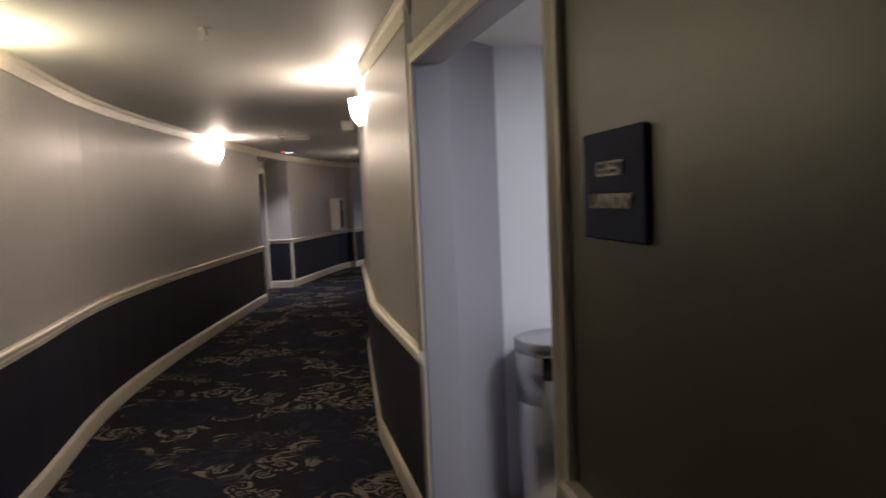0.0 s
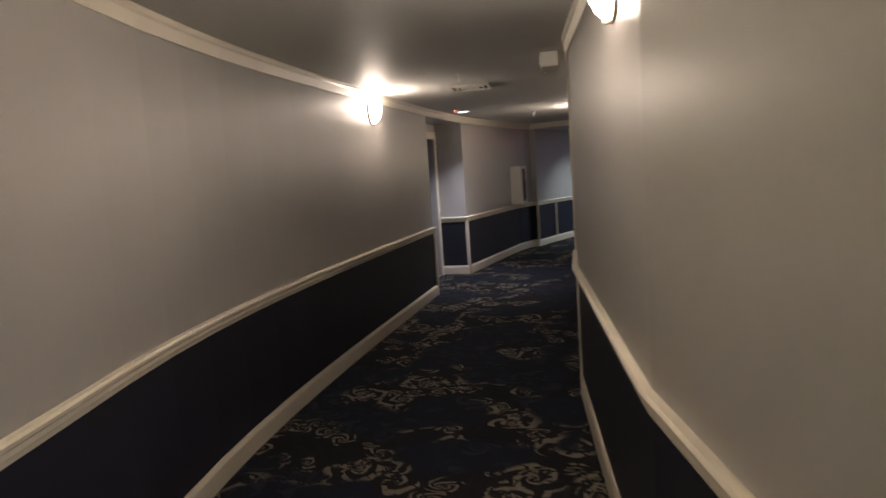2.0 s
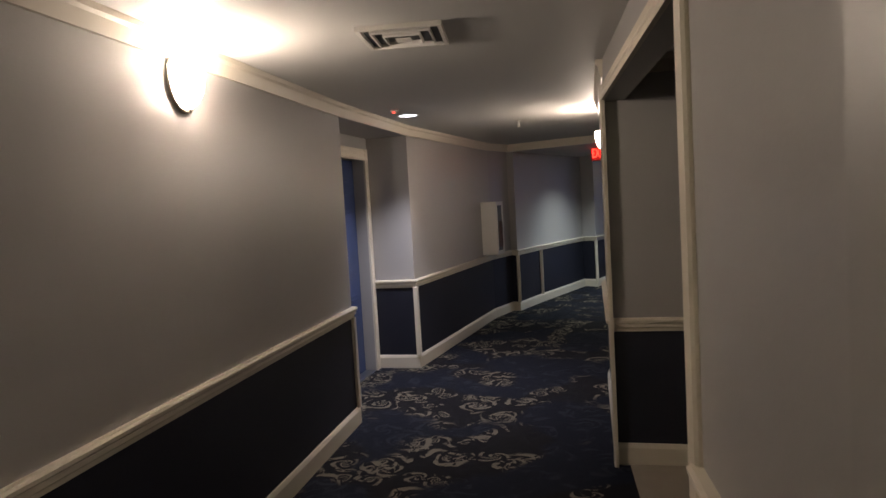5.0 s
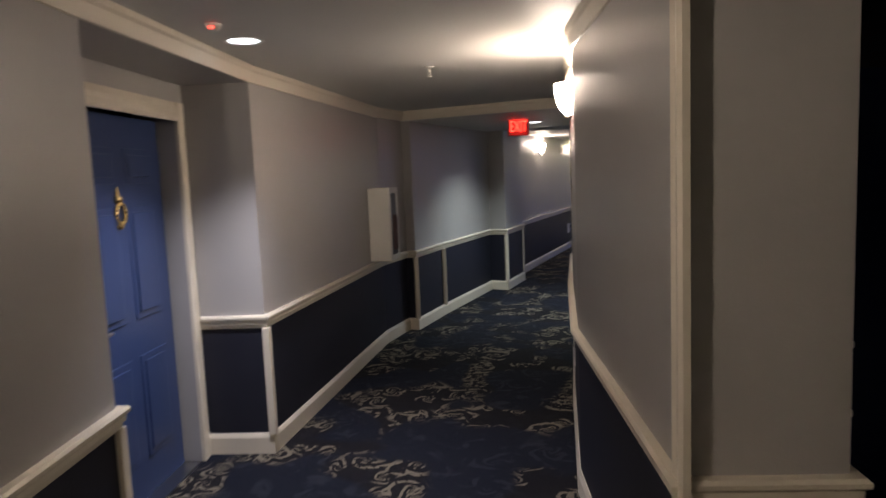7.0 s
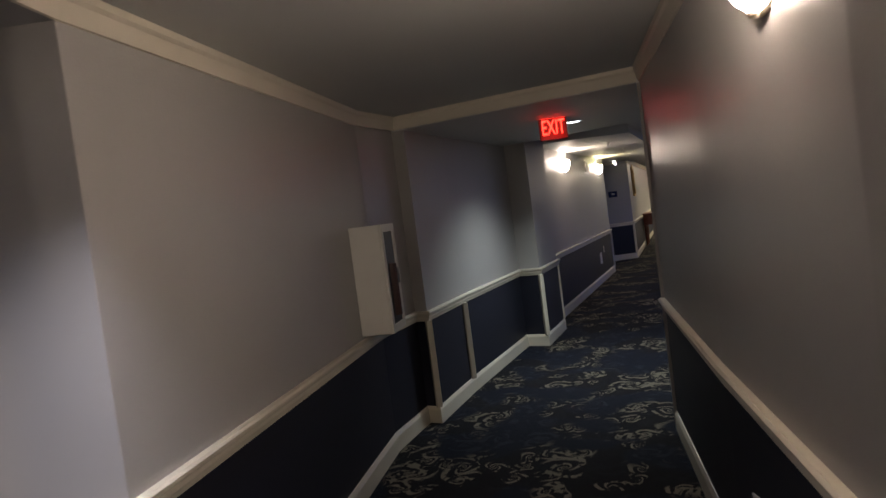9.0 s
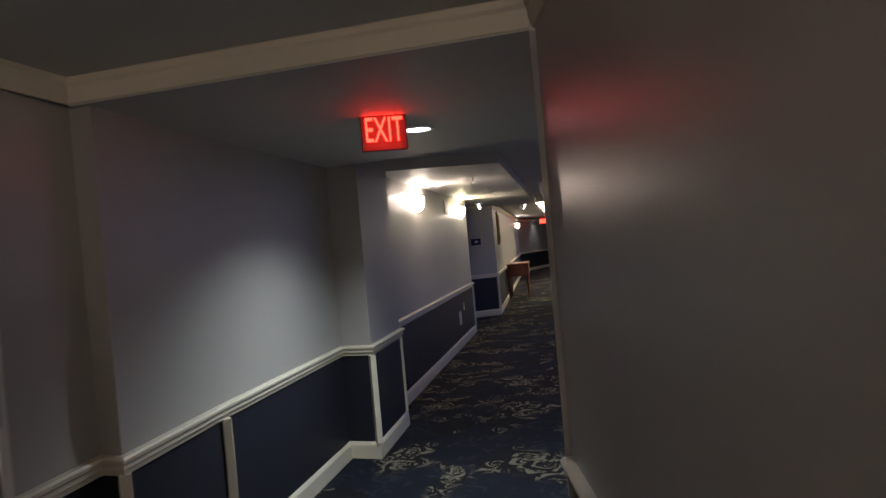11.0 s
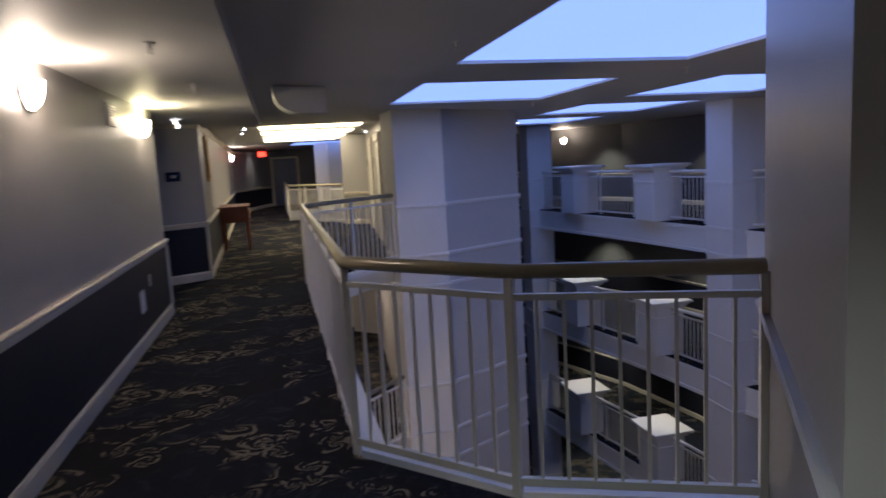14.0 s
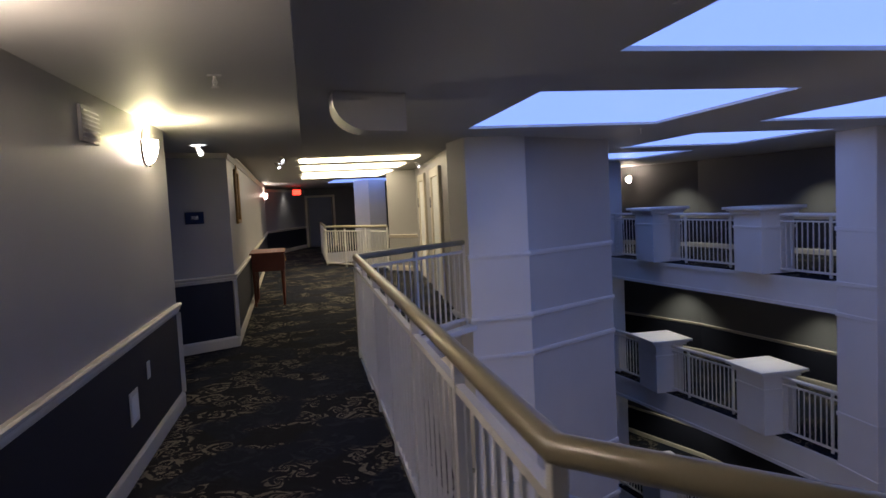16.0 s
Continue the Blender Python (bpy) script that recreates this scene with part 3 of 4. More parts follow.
tagged(link("ceiling_light_panel", slab(bmesh.new(), [(5.2, 33.0), (7.2, 32.35), (8.0, 35.0), (6.0, 35.6)], 2.44, 2.455), M_PANEL), "warm luminous ceiling panel of the elevator lobby", "ceiling light", "lobby panels")
# dark grey stands in for the missing light on this end wall
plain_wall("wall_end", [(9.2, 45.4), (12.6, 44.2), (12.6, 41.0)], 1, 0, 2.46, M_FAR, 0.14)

# ---- far galleries across the atrium ----
FRONT = [(9.8, 14.0), (10.9, 19.5), (11.35, 23.4), (12.1, 27.0), (12.75, 31.0), (12.9, 34.5), (11.7, 38.0)]
BACK = [(12.6, 13.6), (13.6, 19.2), (14.2, 22.8), (15.3, 26.2), (16.1, 31.0), (16.0, 35.5), (14.5, 39.5)]
for lvl in range(4):
    z = -3.1 * lvl
    poly = FRONT + BACK[::-1]
    if lvl < 3:
        tagged(link("floor_far_%d" % (lvl + 1), slab(bmesh.new(), poly, z - 0.03, z), M_CARPET), "dark patterned carpet of the far gallery", "floor", kind="structure")
        fa = tagged(link("slab_far_%d" % (lvl + 1), slab(bmesh.new(), poly, z - 0.55, z - 0.032), M_WHITE), "white painted gallery slab edge", "slab", kind="structure")
        part("band", sweep(bmesh.new(), FRONT, [(0, z - 0.1), (0.03, z - 0.1), (0.03, z - 0.02), (0, z - 0.02)], -1), M_WHITE, fa)
        part("band", sweep(bmesh.new(), FRONT, [(0, z - 0.57), (0.03, z - 0.57), (0.03, z - 0.50), (0, z - 0.50)], -1), M_WHITE, fa)
        off = [(x + 0.15, y) for x, y in FRONT]
        railing("railing", off, z, 0.125, 1.3, M_RAIL)
        for px, py in ((12.05, 26.1), (12.62, 29.3), (10.5, 17.2)):
            ped = empty("pedestal", pose(px, py, z, 0, 0, 72), "white square gallery pedestal with a wide flat cap", "pedestal", "gallery pedestals")
            part("shaft", box(bmesh.new(), -0.42, -0.35, 0, 0.42, 0.35, 1.12, 0.01), M_WHITE, ped)
            part("band", box(bmesh.new(), -0.44, -0.37, 0.85, 0.44, 0.37, 0.90, 0.006), M_WHITE, ped)
            bm = box(bmesh.new(), -0.48, -0.41, 1.12, 0.48, 0.41, 1.18, 0.01)
            box(bm, -0.52, -0.45, 1.18, 0.52, 0.45, 1.21, 0.008)
            box(bm, -0.58, -0.51, 1.21, 0.58, 0.51, 1.27, 0.015)
            part("cap", bm, M_WHITE, ped)
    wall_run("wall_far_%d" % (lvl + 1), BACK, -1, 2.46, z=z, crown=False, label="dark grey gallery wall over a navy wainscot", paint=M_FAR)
    for k, (x, y) in enumerate(((15.0, 27.0), (14.0, 22.3), (12.9, 17.0), (15.7, 31.5))):
        if lvl and k < 2:
            lamp("SPOT", 28, (1.0, 0.93, 0.80), pose((12.3, 12.75)[k], (26.2, 29.3)[k], z + 2.4), 0.06, 120)
        lamp("SPOT", 85, (0.96, 0.96, 0.80), pose(x - 0.4, y, z + 2.3), 0.05, 110)
tagged(link("floor_atrium", slab(bmesh.new(), [(-6, 8), (18, 8), (18, 50), (-6, 50)], -9.1, -9.0), M_CARPET), "dark carpet of the atrium ground floor", "floor", kind="structure")
# lower galleries on the near side
for lvl in (1, 2):
    z = -3.1 * lvl
    near = [(-4.2, 12), (3.4, 12), (3.4, 16.2)] + FLOOR[3:]
    tagged(link("floor_lower_%d" % lvl, slab(bmesh.new(), near, z - 0.03, z), M_CARPET), "dark patterned carpet of a lower gallery", "floor", kind="structure")
    tagged(link("slab_lower_%d" % lvl, slab(bmesh.new(), near, z - 0.42, z - 0.032), M_WHITE), "white slab of a lower gallery", "slab", kind="structure")
    lamp("POINT", 80, WARM, pose(1.3, 21.0, z + 2.2), 0.08)
    wall_run("wall_lower_%d" % lvl, [(-0.86, 18.22), (1.06, 23.90), (2.05, 26.2), (5.72, 40.2)], 1, 2.6, z=z, crown=False)
    lamp("POINT", 60, WARM, pose(5.0, 29.5, z + 2.2), 0.08)
plain_wall("wall_outer_1", [(-4.2, 8), (-4.2, 20), (4, 48.5), (18, 48.5), (18, 8), (3.6, 8)], 1, -9.2, 2.7, M_WALL, 0.1, "plain outer wall")
plain_wall("wall_back", [(-2.5, -2.7), (3.2, -2.7)], -1, 0, 2.5, M_WALL, 0.1, "plain end wall of the corridor")
# unseen slab over the ceilings and skylights, keeps world light out
tagged(link("roof", slab(bmesh.new(), [(-5, -3.6), (20, -3.6), (20, 50), (-5, 50)], 2.72, 2.80), M_WHITE), "plain unseen slab that shuts out the world light", "roof", kind="structure")

# ---- sconces and lamps ----
def make_sconce():
    root = empty("wall_sconce", None, "half-bowl frosted glass wall sconce on a metal backplate, lit", "wall lamp", "corridor sconces")
    bm = lathe(bmesh.new(), [(0.004, -0.155), (0.03, -0.150), (0.062, -0.125), (0.085, -0.085), (0.098, -0.035), (0.102, 0.02), (0.096, 0.02), (0.088, -0.04), (0.05, -0.12), (0.004, -0.14)], 20, 180, 180, m=pose(0, -0.012, 0) @ Matrix.Diagonal((1.12, 0.82, 1, 1)))
    part("bowl", bm, M_BOWL, root, "glowing frosted glass bowl")
    bm = lathe(bmesh.new(), [(0.0, 0.0), (0.10, 0.0), (0.106, 0.006), (0.106, 0.012), (0.0, 0.016)], 24, m=pose(0, 0, -0.03, 90) @ Matrix.Diagonal((1.14, 1.34, 1, 1)))
    part("backplate", bm, M_NICKEL, root, "bronze metal backplate")
    bm = lathe(bmesh.new(), [(0.0, -0.175), (0.012, -0.17), (0.014, -0.158), (0.006, -0.15), (0.0, -0.15)], 12, m=pose(0, -0.03, 0))
    part("finial", bm, M_NICKEL, root)
    return root


first = make_sconce()


def sconce(x, y, wall_heading, z=2.03, colour=WARM, power=1.0):
    """A sconce on a wall that runs along wall_heading degrees; it faces to the right of the way."""
    m = pose(x, y, z, 0, 0, wall_heading)
    ob = copy_thing(first, m)
    lamp("POINT", SCONCE_W * power, colour, m @ pose(0, -0.055, 0.03), 0.03)
    return ob


sconce(-1.765, 2.25, 104.5, 2.30, WARM_GREEN, 0.75)
sconce(-2.595, 7.70, 94, 2.27)
sconce(-0.150, 3.92, -80, 2.24)
sconce(-0.77, 11.35, -83, 2.18, power=0.45)
sconce(-0.205, 20.15, 71.3, 2.20, power=0.7)
sconce(0.840, 23.25, 71.3, 2.19, WARM_GREEN, 0.75)
sconce(15.93, 33.5, -89, 2.1)
sconce(5.985, 39.5, 73.6, 2.15, power=0.5)
for o in list(first.children_recursive) + [first]:
    bpy.data.objects.remove(o)


def downlight(x, y, z, power=DOWN_W, colour=(0.92, 0.90, 1.0), spread=112):
    root = empty("downlight", pose(x, y, z), "round recessed ceiling downlight, lit", "ceiling light", "downlights")
    part("ring", lathe(bmesh.new(), [(0.075, -0.002), (0.095, -0.006), (0.100, 0.0), (0.075, 0.0), (0.075, -0.002)], 24), M_WHITE, root)
    part("lens", lathe(bmesh.new(), [(0.0, -0.001), (0.074, -0.001)], 24), M_LENS, root)
    lamp("SPOT", power, colour, pose(x, y, z - 0.02), 0.06, spread)
    return root


downlight(-2.45, 10.80, CEIL, 110, (0.92, 0.90, 1.0), 104)
downlight(-0.62, 15.90, 2.316, 112, (0.84, 0.95, 0.95), 132)
# added to brighten the gallery end; no fitting is known there
downlight(8.0, 43.2, ATR, 14, (0.95, 0.92, 0.85), 110)
downlight(0.35, 15.5, 2.316, 17, (0.86, 0.95, 0.86))

downlight(1.55, 25.15, 2.36, 14, (1.0, 0.93, 0.82), 90)
downlight(3.75, 29.8, ATR, 14, (1.0, 0.93, 0.82), 90)

# ---- things in the corridor ----
def text(word, size, material, parent, m, depth=0.002):
    cu = bpy.data.curves.new("lettering", "FONT")
    cu.body, cu.size, cu.align_x, cu.align_y, cu.extrude = word, size, "CENTER", "CENTER", depth
    tmp = new("lettering", cu)
    me = bpy.data.meshes.new_from_object(tmp.evaluated_get(bpy.context.evaluated_depsgraph_get()))
    bpy.data.objects.remove(tmp)
    me.materials.clear()
    me.materials.append(material)
    ob = new("lettering", me)
    ob.parent = parent
    ob.matrix_basis = m
    return ob


# local frame of wall things: x along the wall, y into the wall, z up; the face looks to -y
def plaque(x, y, z, turn, w, h, words, label, size):
    root = empty("wall_sign", pose(x, y, z, 0, 0, turn), label, "sign", "wall signs")
    part("plate", box(bmesh.new(), -w / 2, -0.009, -h / 2, w / 2, 0, h / 2, 0.003), M_SIGN, root)
    for k, word in enumerate(words):
        text(word, size, M_LETTER, root, pose(0, -0.011, (len(words) - 1) * size * 0.75 - k * size * 1.5, 90))
    return root


plaque(0.808, 0.405, 1.568, -78.8, 0.275, 0.205, ("GUEST", "LAUNDRY"), "navy blue plastic guest laundry sign on the wall", 0.040)
s = plaque(1.62, 26.105, 1.60, 11, 0.22, 0.14, ("708",), "blue room number sign on the grey wall", 0.06)

for lvl in range(3):
    plaque(14.325, 23.25, 1.60 - 3.1 * lvl, -107.9, 0.24, 0.16, (), "small blue room sign beside a far gallery door", 0.04)

cab = empty("extinguisher_cabinet", pose(-2.375, 14.02, 0.915, 0, 0, 83), "white metal fire extinguisher cabinet with a glazed door", "cabinet")
bm = box(bmesh.new(), -0.16, -0.20, 0, 0.16, 0.0, 0.70, 0.004)
part("body", bm, M_PLASTIC, cab)
bm = box(bmesh.new(), -0.16, -0.215, 0, -0.115, -0.201, 0.70)
box(bm, 0.115, -0.215, 0, 0.16, -0.201, 0.70), box(bm, -0.115, -0.215, 0, 0.115, -0.201, 0.05), box(bm, -0.115, -0.215, 0.65, 0.115, -0.201, 0.70)
door_c = part("door_frame", bm, M_PLASTIC, cab)
part("dark_glazing", box(bmesh.new(), -0.115, -0.206, 0.05, 0.115, -0.202, 0.65), M_BLACK, cab, "dark glazing of the door")
bm = cyl(bmesh.new(), (0, -0.208, 0.10), (0, -0.208, 0.44), 0.035, seg=12)
part("extinguisher", bm, M_RED, cab, "red extinguisher behind the glazing")
part("pull", box(bmesh.new(), 0.10, -0.232, 0.30, 0.115, -0.214, 0.40, 0.003), M_STEEL, cab)

ex = empty("exit_sign", pose(-0.85, 15.40, 2.235) @ Matrix.Diagonal((0.78, 0.78, 0.86, 1)), "red illuminated exit sign hung from the ceiling", "sign")
part("housing", box(bmesh.new(), -0.15, 0.0, -0.115, 0.15, 0.05, 0.118, 0.006), M_EXITBOX, ex)
text("EXIT", 0.20, M_EXIT, ex, pose(0, -0.004, 0.0, 90) @ Matrix.Diagonal((0.62, 1.05, 1, 1)), 0.004)
lamp("AREA", 0.4, (1.0, 0.03, 0.02), pose(-0.85, 15.37, 2.235, 90), 0.2)
ex2 = empty("exit_sign", pose(8.0, 42.5, 2.25, 0, 0, -20), "red illuminated exit sign hung from the ceiling", "sign")
part("housing", box(bmesh.new(), -0.16, 0.0, -0.1, 0.16, 0.05, 0.22, 0.006), M_EXITBOX, ex2)
part("face", box(bmesh.new(), -0.15, -0.006, -0.09, 0.15, 0.0, 0.10), M_EXIT, ex2)


def sprinkler(x, y, z):
    root = empty("sprinkler", pose(x, y, z), "small white ceiling fire sprinkler head", "sprinkler", "sprinklers")
    part("rosette", lathe(bmesh.new(), [(0.0, -0.008), (0.03, -0.006), (0.036, 0.0), (0.0, 0.0)], 16), M_PLASTIC, root)
    bm = cyl(bmesh.new(), (0, 0, -0.035), (0, 0, 0), 0.009, seg=8)
    cyl(bm, (0.012, 0, -0.03), (0.004, 0, -0.062), 0.003, seg=6), cyl(bm, (-0.012, 0, -0.03), (-0.004, 0, -0.062), 0.003, seg=6)
    part("frame", bm, M_PLASTIC, root)
    part("deflector", cyl(bmesh.new(), (0, 0, -0.066), (0, 0, -0.062), 0.021, seg=14), M_PLASTIC, root)
    return root


for x, y, z in ((-0.69, 2.45, CEIL), (-1.54, 7.12, CEIL), (-1.61, 11.9, CEIL), (0.40, 19.6, 2.36), (2.50, 19.7, ATR), (1.0, 21.4, 2.36), (5.9, 20.4, ATR), (6.9, 24.2, ATR)):
    sprinkler(x, y, z)

vent = empty("ceiling_vent", pose(-1.67, 8.06, CEIL, 0, 0, 8), "white square four-way ceiling air diffuser", "vent")
bm = bmesh.new()
for k, (half, z0) in enumerate(((0.19, -0.022), (0.135, -0.026), (0.085, -0.030))):
    w = 0.020 if k == 0 else 0.009
    for x0, y0, x1, y1 in ((-half, -half, half, -half + w), (-half, half - w, half, half), (-half, -half + w, -half + w, half - w), (half - w, -half + w, half, half - w)):
        if k == 0:
            box(bm, x0, y0, z0, x1, y1, 0.0, 0.002)
        else:
            part("louvre", box(bmesh.new(), x0, y0, z0, x1, y1, z0 + 0.018, 0.002), M_PLASTIC, vent)
part("frame", bm, M_PLASTIC, vent)
part("centre_plate", box(bmesh.new(), -0.035, -0.035, -0.030, 0.035, 0.035, -0.024, 0.002), M_PLASTIC, vent)
part("backing", box(bmesh.new(), -0.168, -0.168, -0.006, 0.168, 0.168, -0.002), M_BLACK, vent)
det2 = empty("smoke_detector", pose(-2.45, 10.42, CEIL), "small ceiling detector with a red light", "detector")
part("body", lathe(bmesh.new(), [(0.0, -0.03), (0.02, -0.028), (0.032, -0.015), (0.036, 0.0), (0.0, 0.0)], 18), M_PLASTIC, det2)
part("indicator", box(bmesh.new(), -0.010, -0.036, -0.026, 0.010, -0.029, -0.016), M_REDLED, det2, "small red indicator light")
em = empty("emergency_light", pose(-0.64, 6.62, 2.36, 0, 0, 97), "white emergency light box high on the wall", "emergency light")
part("body", box(bmesh.new(), -0.12, 0.0, -0.05, 0.12, 0.13, 0.06, 0.01), M_PLASTIC, em)
part("lens", box(bmesh.new(), -0.10, 0.131, -0.03, -0.02, 0.137, 0.04, 0.004), M_WHITE, em)
# thin strip put where a narrow shadow lies on the ceiling
strip = empty("ceiling_strip", pose(-0.88, 7.7, CEIL, 0, 0, 5), "thin steel ceiling strip added for a narrow shadow", "ceiling fitting")
part("body", box(bmesh.new(), -0.012, -0.11, -0.014, 0.012, 0.11, 0, 0.003), M_STEEL, strip)


def wall_plate(x, y, z, turn, w, h, label):
    root = empty("wall_plate", pose(x, y, z, 0, 0, turn), label, "wall plate", "wall plates")
    part("plate", box(bmesh.new(), -w / 2, -0.008, -h / 2, w / 2, 0, h / 2, 0.003), M_PLASTIC, root)
    return root


T = 71.3
p = wall_plate(0.57, 22.45, 0.44, T, 0.20, 0.21, "white square access plate on the navy wainscot")
part("inset", box(bmesh.new(), -0.07, -0.011, -0.075, 0.07, -0.008, 0.075, 0.002), M_WHITE, p)
p = wall_plate(0.705, 22.85, 0.58, T, 0.075, 0.12, "white blank outlet plate on the navy wainscot")
p = wall_plate(-0.70, 11.95, 0.45, -83, 0.075, 0.12, "steel outlet plate low on the wall")
grille = empty("wall_grille", pose(0.42, 22.01, 2.17, 0, 0, T), "grey wall air grille high beside a sconce", "vent")
part("frame", box(bmesh.new(), -0.15, -0.02, -0.10, 0.15, 0, 0.10, 0.004), M_WALL, grille)
G = part("slat", box(bmesh.new(), -0.13, -0.01, -0.003, 0.13, 0.004, 0.003), M_STEEL, grille).data
bpy.data.objects.remove([o for o in grille.children if o.data == G][0])
for k in range(7):
    piece("slat", G, grille, pose(0, -0.022, -0.075 + 0.025 * k, 30))

# ---- laundry ----
bin_ = empty("trash_can", pose(0.94, 2.28, 0), "round brushed steel trash can with an open front", "trash can")
bm = lathe(bmesh.new(), [(0.19, 0.0), (0.20, 0.01), (0.20, 0.72), (0.19, 0.72), (0.19, 0.0)], 28)
part("drum", bm, M_STEEL, bin_)
part("hood", lathe(bmesh.new(), [(0.202, 0.60), (0.202, 0.86), (0.196, 0.86), (0.196, 0.60), (0.202, 0.60)], 20, 222, 20), M_STEEL, bin_, "steel shell round the opening")
part("liner", lathe(bmesh.new(), [(0.17, 0.58), (0.17, 0.84)], 20), M_BLACK, bin_, "black liner")
bm = lathe(bmesh.new(), [(0.0, 0.885), (0.19, 0.885), (0.205, 0.878), (0.205, 0.83), (0.195, 0.825), (0.0, 0.825)], 28)
part("lid", bm, M_STEEL, bin_)
sw = wall_plate(1.08, 2.58, 1.26, 9.5, 0.08, 0.12, "white light switch on the laundry wall")
part("rocker", box(bmesh.new(), -0.017, -0.012, -0.032, 0.017, -0.008, 0.032, 0.002), M_WHITE, sw)
wm = empty("washing_machine", pose(1.85, 3.3, 0), "white top-loading washing machine", "washing machine")
part("body", box(bmesh.new(), -0.34, -0.34, 0.02, 0.34, 0.34, 0.92, 0.015), M_WHITE, wm)
part("lid", box(bmesh.new(), -0.27, -0.30, 0.92, 0.27, 0.16, 0.94, 0.008), M_WHITE, wm)
part("control_panel", box(bmesh.new(), -0.34, 0.18, 0.92, 0.34, 0.34, 1.06, 0.01), M_BLACK, wm)
copy_thing(wm, pose(2.6, 3.3, 0))

# ---- gallery things ----
desk = empty("console_table", pose(3.46, 29.9, 0, 0, 0, 73.6), "dark mahogany console table with tall thin legs", "table")
part("tabletop", box(bmesh.new(), -0.62, -0.30, 0.90, 0.62, 0.30, 0.925, 0.006), M_WOOD, desk)
part("apron", box(bmesh.new(), -0.58, -0.27, 0.60, 0.58, 0.27, 0.90, 0.004), M_WOOD, desk)
for x in (-0.40, 0.0, 0.40):
    dr = part("drawer", box(bmesh.new(), x - 0.185, -0.282, 0.63, x + 0.185, -0.271, 0.88, 0.004), M_WOOD, desk)
    part("knob", lathe(bmesh.new(), [(0.0, 0.03), (0.014, 0.026), (0.016, 0.018), (0.006, 0.008), (0.008, 0.0)], 10, m=pose(x, -0.282, 0.76, 90)), M_BRASS, dr)
for x in (-0.54, 0.0, 0.54):
    for y in (-0.24, 0.24):
        part("leg", cyl(bmesh.new(), (x, y, 0), (x, y, 0.60), 0.020, 0.032, 10), M_WOOD, desk)

mir = empty("wall_mirror", pose(2.415, 27.45, 1.86, 0, 0, 73.6) @ Matrix.Diagonal((0.62, 0.8, 0.52, 1)), "tall mirror in a carved gilt frame over the console", "mirror")
part("mirror_glass", box(bmesh.new(), -0.36, -0.02, -0.62, 0.36, -0.01, 0.62), mat("mirror_silver", (0.8, 0.8, 0.8), 0.04, 1.0, bump=0.0), mir)
bm = box(bmesh.new(), -0.46, -0.05, -0.72, -0.36, 0, 0.72, 0.02)
box(bm, 0.36, -0.05, -0.72, 0.46, 0, 0.72, 0.02), box(bm, -0.36, -0.05, -0.72, 0.36, 0, -0.62, 0.02), box(bm, -0.36, -0.05, 0.62, 0.36, 0, 0.72, 0.02)
lathe(bm, [(0.0, 0.03), (0.10, 0.02), (0.12, 0.0)], 14, m=pose(0, -0.02, 0.74, 90))
part("gilt_frame", bm, mat("gilt", (0.45, 0.28, 0.10), 0.4, 0.8, vary=0.3, scale=30), mir)

hood = empty("ceiling_hood", pose(1.98, 22.3, ATR - 0.004), "pale painted bulkhead with a rounded corner under the atrium ceiling", "bulkhead", kind="structure")
bm = bmesh.new()
ring = [(0, 0), (0.57, 0), (0.57, -0.275)] + [(0.28 - 0.28 * math.sin(radians(a)), -0.07 - 0.205 * math.cos(radians(a))) for a in range(0, 91, 10)]
front = bm.faces.new([bm.verts.new((x, 0, z)) for x, z in ring])
grown = bmesh.ops.extrude_face_region(bm, geom=[front])
bmesh.ops.translate(bm, vec=(0.10, 0.35, 0), verts=[v for v in grown["geom"] if isinstance(v, bmesh.types.BMVert)])
part("body", bm, M_CEIL, hood)
for x, y in ((1.55, 25.2), (3.2, 27.9), (3.6, 29.5), (6.1, 28.3), (6.6, 30.0), (9.5, 28.0)):
    spot = empty("ceiling_spotlight", pose(x, y, 2.36 if y < 27 else ATR), "small white ceiling spotlight, lit", "ceiling light", "gallery spots")
    part("base", cyl(bmesh.new(), (0, 0, -0.02), (0, 0, 0), 0.04, seg=14), M_PLASTIC, spot)
    part("head", cyl(bmesh.new(), (0, 0, -0.02), (0.03, -0.06, -0.09), 0.022, 0.034, 12), M_PLASTIC, spot)
    part("lens", cyl(bmesh.new(), (0.03, -0.0605, -0.0905), (0.031, -0.062, -0.092), 0.03, seg=12), M_LENS, spot)

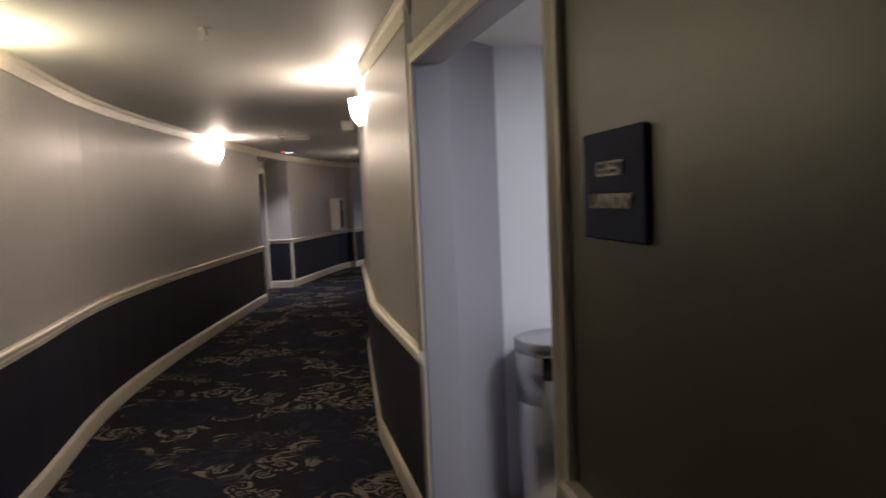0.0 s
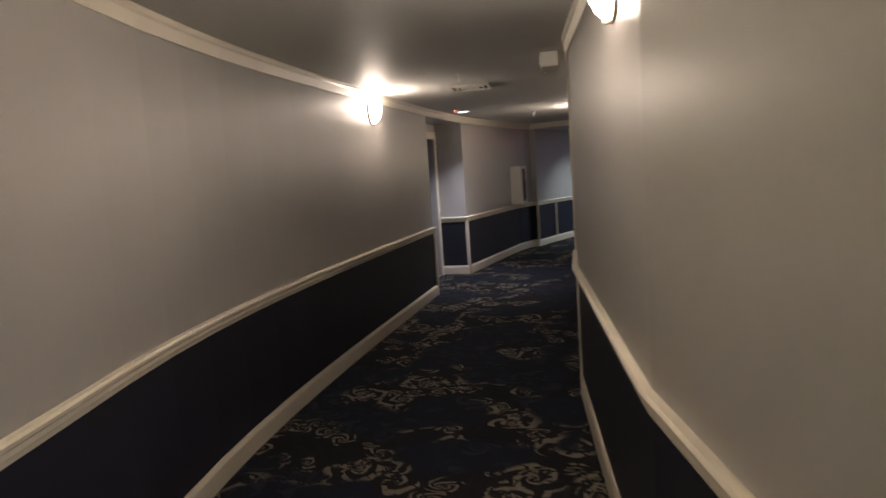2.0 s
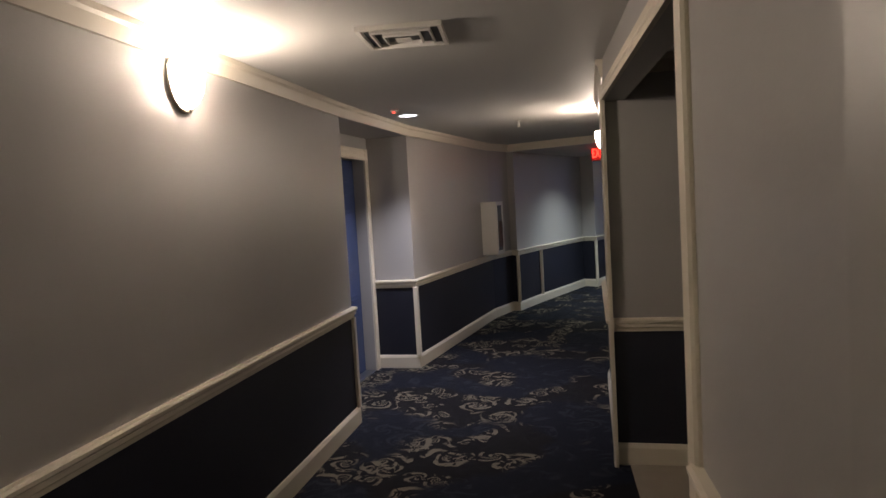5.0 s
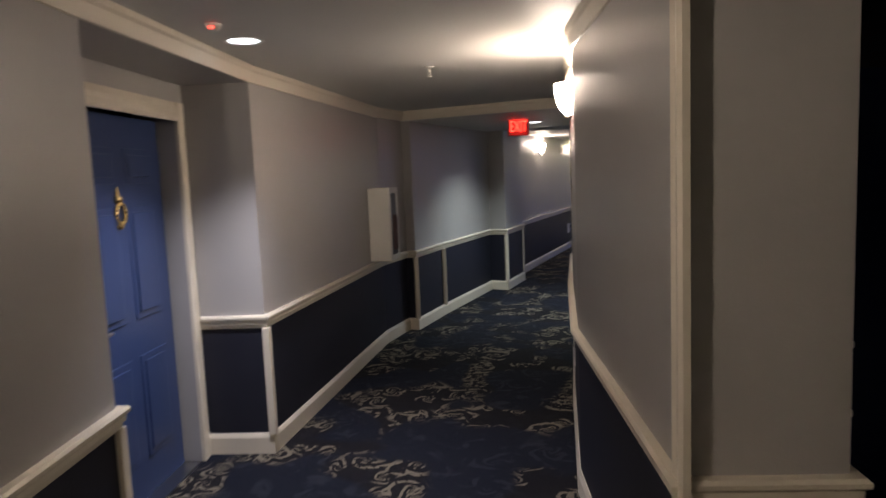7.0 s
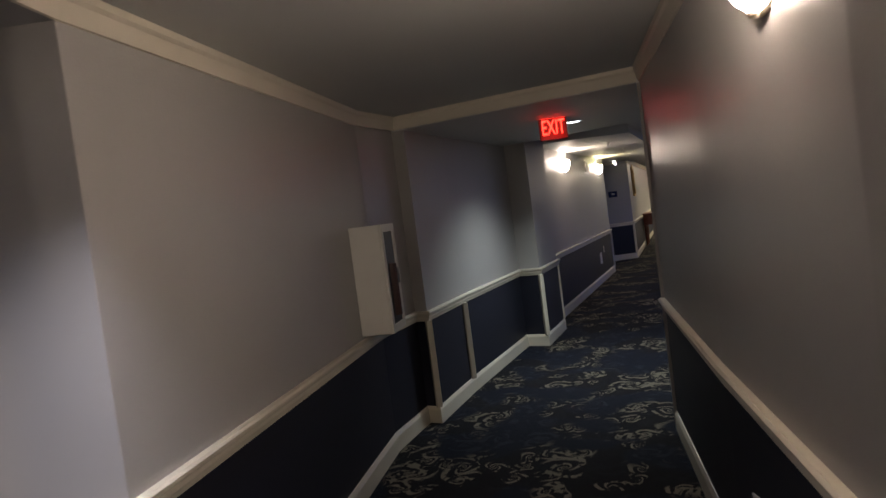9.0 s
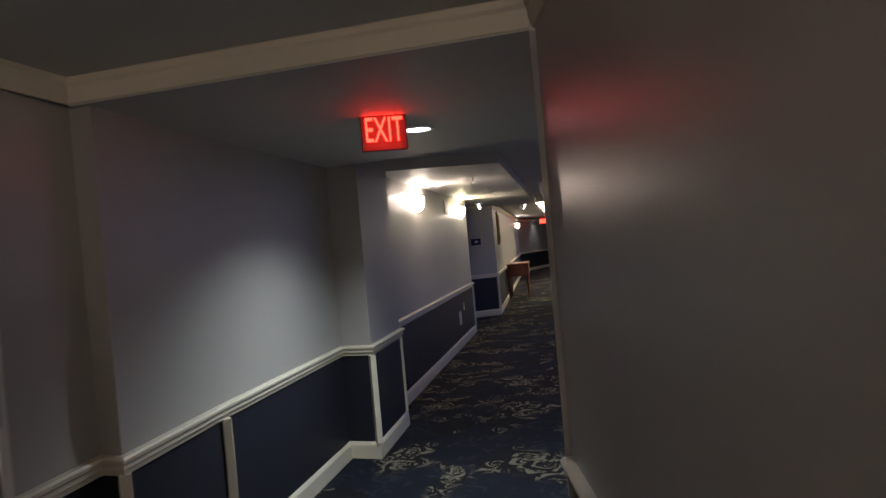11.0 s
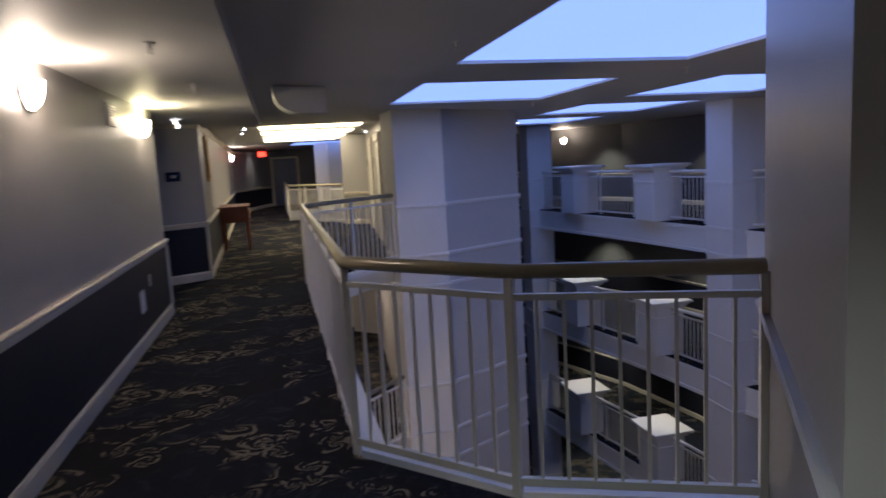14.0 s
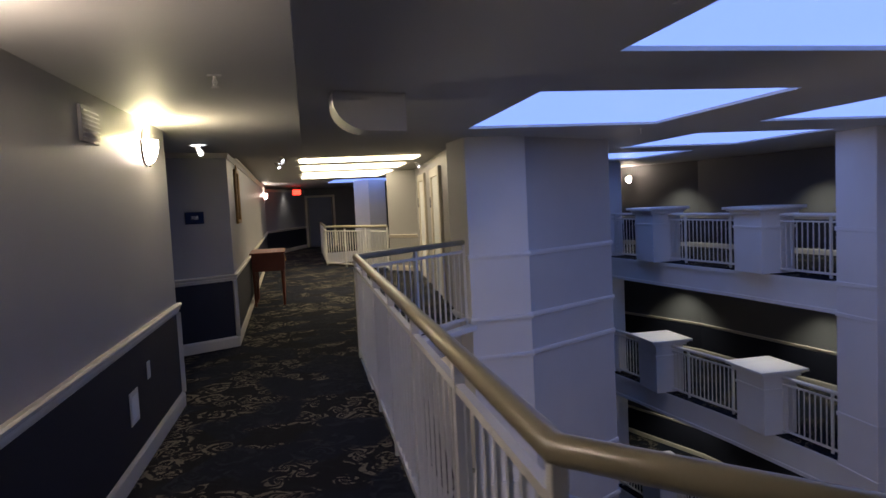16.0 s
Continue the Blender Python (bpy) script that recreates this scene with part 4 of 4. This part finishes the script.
# elevator doors on the lobby wall
EA, EB = (5.35, 26.5), (7.75, 32.3)
EH = heading(EA, EB)
for t in (0.30, 0.72):
    x, y = along(EA, EB, t)
    el = empty("elevator_%d" % round(t * 10), pose(x, y, 0, 0, 0, EH), "pale cream elevator entrance with steel doors", "elevator", kind="structure")
    bm = box(bmesh.new(), -0.75, 0.0, 0, -0.55, 0.05, 2.25, 0.006)
    box(bm, 0.55, 0.0, 0, 0.75, 0.05, 2.25, 0.006), box(bm, -0.55, 0.0, 2.1, 0.55, 0.05, 2.25, 0.006)
    part("surround", bm, M_TRIM, el)
    for sx in (-0.55, 0.005):
        part("door_leaf", box(bmesh.new(), sx, 0.003, 0.01, sx + 0.545, 0.02, 2.1, 0.002), M_WHITE, el)
    part("call_plate", box(bmesh.new(), 0.62, 0.051, 1.55, 0.70, 0.06, 1.75, 0.002), M_SIGN, el, "navy floor number plate")
for nm, prof in (("baseboard", BASE_PROF), ("chair_rail", RAIL_PROF)):
    tagged(link(nm, sweep(bmesh.new(), [(7.75, 32.3), (7.35, 33.1)], prof, -1), M_TRIM), "cream moulding on the lobby wall", "trim", kind="structure")

# doors at the end of the gallery and across the atrium
d2 = panel_door("door_2", 0.93, 2.05, "dark blue guest room door at the end of the gallery")
d2.matrix_basis = pose(9.36, 45.325, 0, 0, 0, -19.4) @ Matrix.Diagonal((1, -1, 1, 1))
casing("trim_end_door", (9.31, 45.36), (10.31, 45.01), 1, 2.08, 0.09)
for lvl in range(3):
    z = -STOREY * lvl
    for (p, q, t) in ((BACK[2], BACK[1], 0.13),):
        x, y = along(p, q, t)
        a = heading(p, q)
        fd = panel_door("door_%d" % (3 + lvl), 0.93, 2.05, "dark blue guest room door off the far gallery")
        fd.matrix_basis = pose(x, y, z, 0, 0, a) @ pose(0, -0.05, 0) @ Matrix.Diagonal((1, -1, 1, 1))
        cs = empty("door_casing", pose(x, y, z, 0, 0, a), "cream casing of a far gallery door", "door casing", kind="structure")
        for x0, x1, z0, z1 in ((-0.11, 0, 0, 2.17), (0.93, 1.04, 0, 2.17), (0, 0.93, 2.06, 2.17)):
            part("casing_board", box(bmesh.new(), x0, -0.06, z0, x1, 0, z1, 0.004), M_TRIM, cs)

sd = empty("door_9", pose(-0.30, 10.33, 0), "dark navy service door at the end of the side passage", "door", kind="structure")
part("leaf", box(bmesh.new(), 0.08, 0.0, 0.01, 1.0, 0.04, 2.08, 0.003), M_SIGN, sd)
for z in (0.92, 0.62):
    part("push_bar", box(bmesh.new(), 0.18, -0.045, z, 0.55, -0.02, z + 0.03, 0.006), M_STEEL, sd, "polished steel bar")
    part("bracket", box(bmesh.new(), 0.20, -0.02, z, 0.24, 0.0, z + 0.03), M_STEEL, sd)
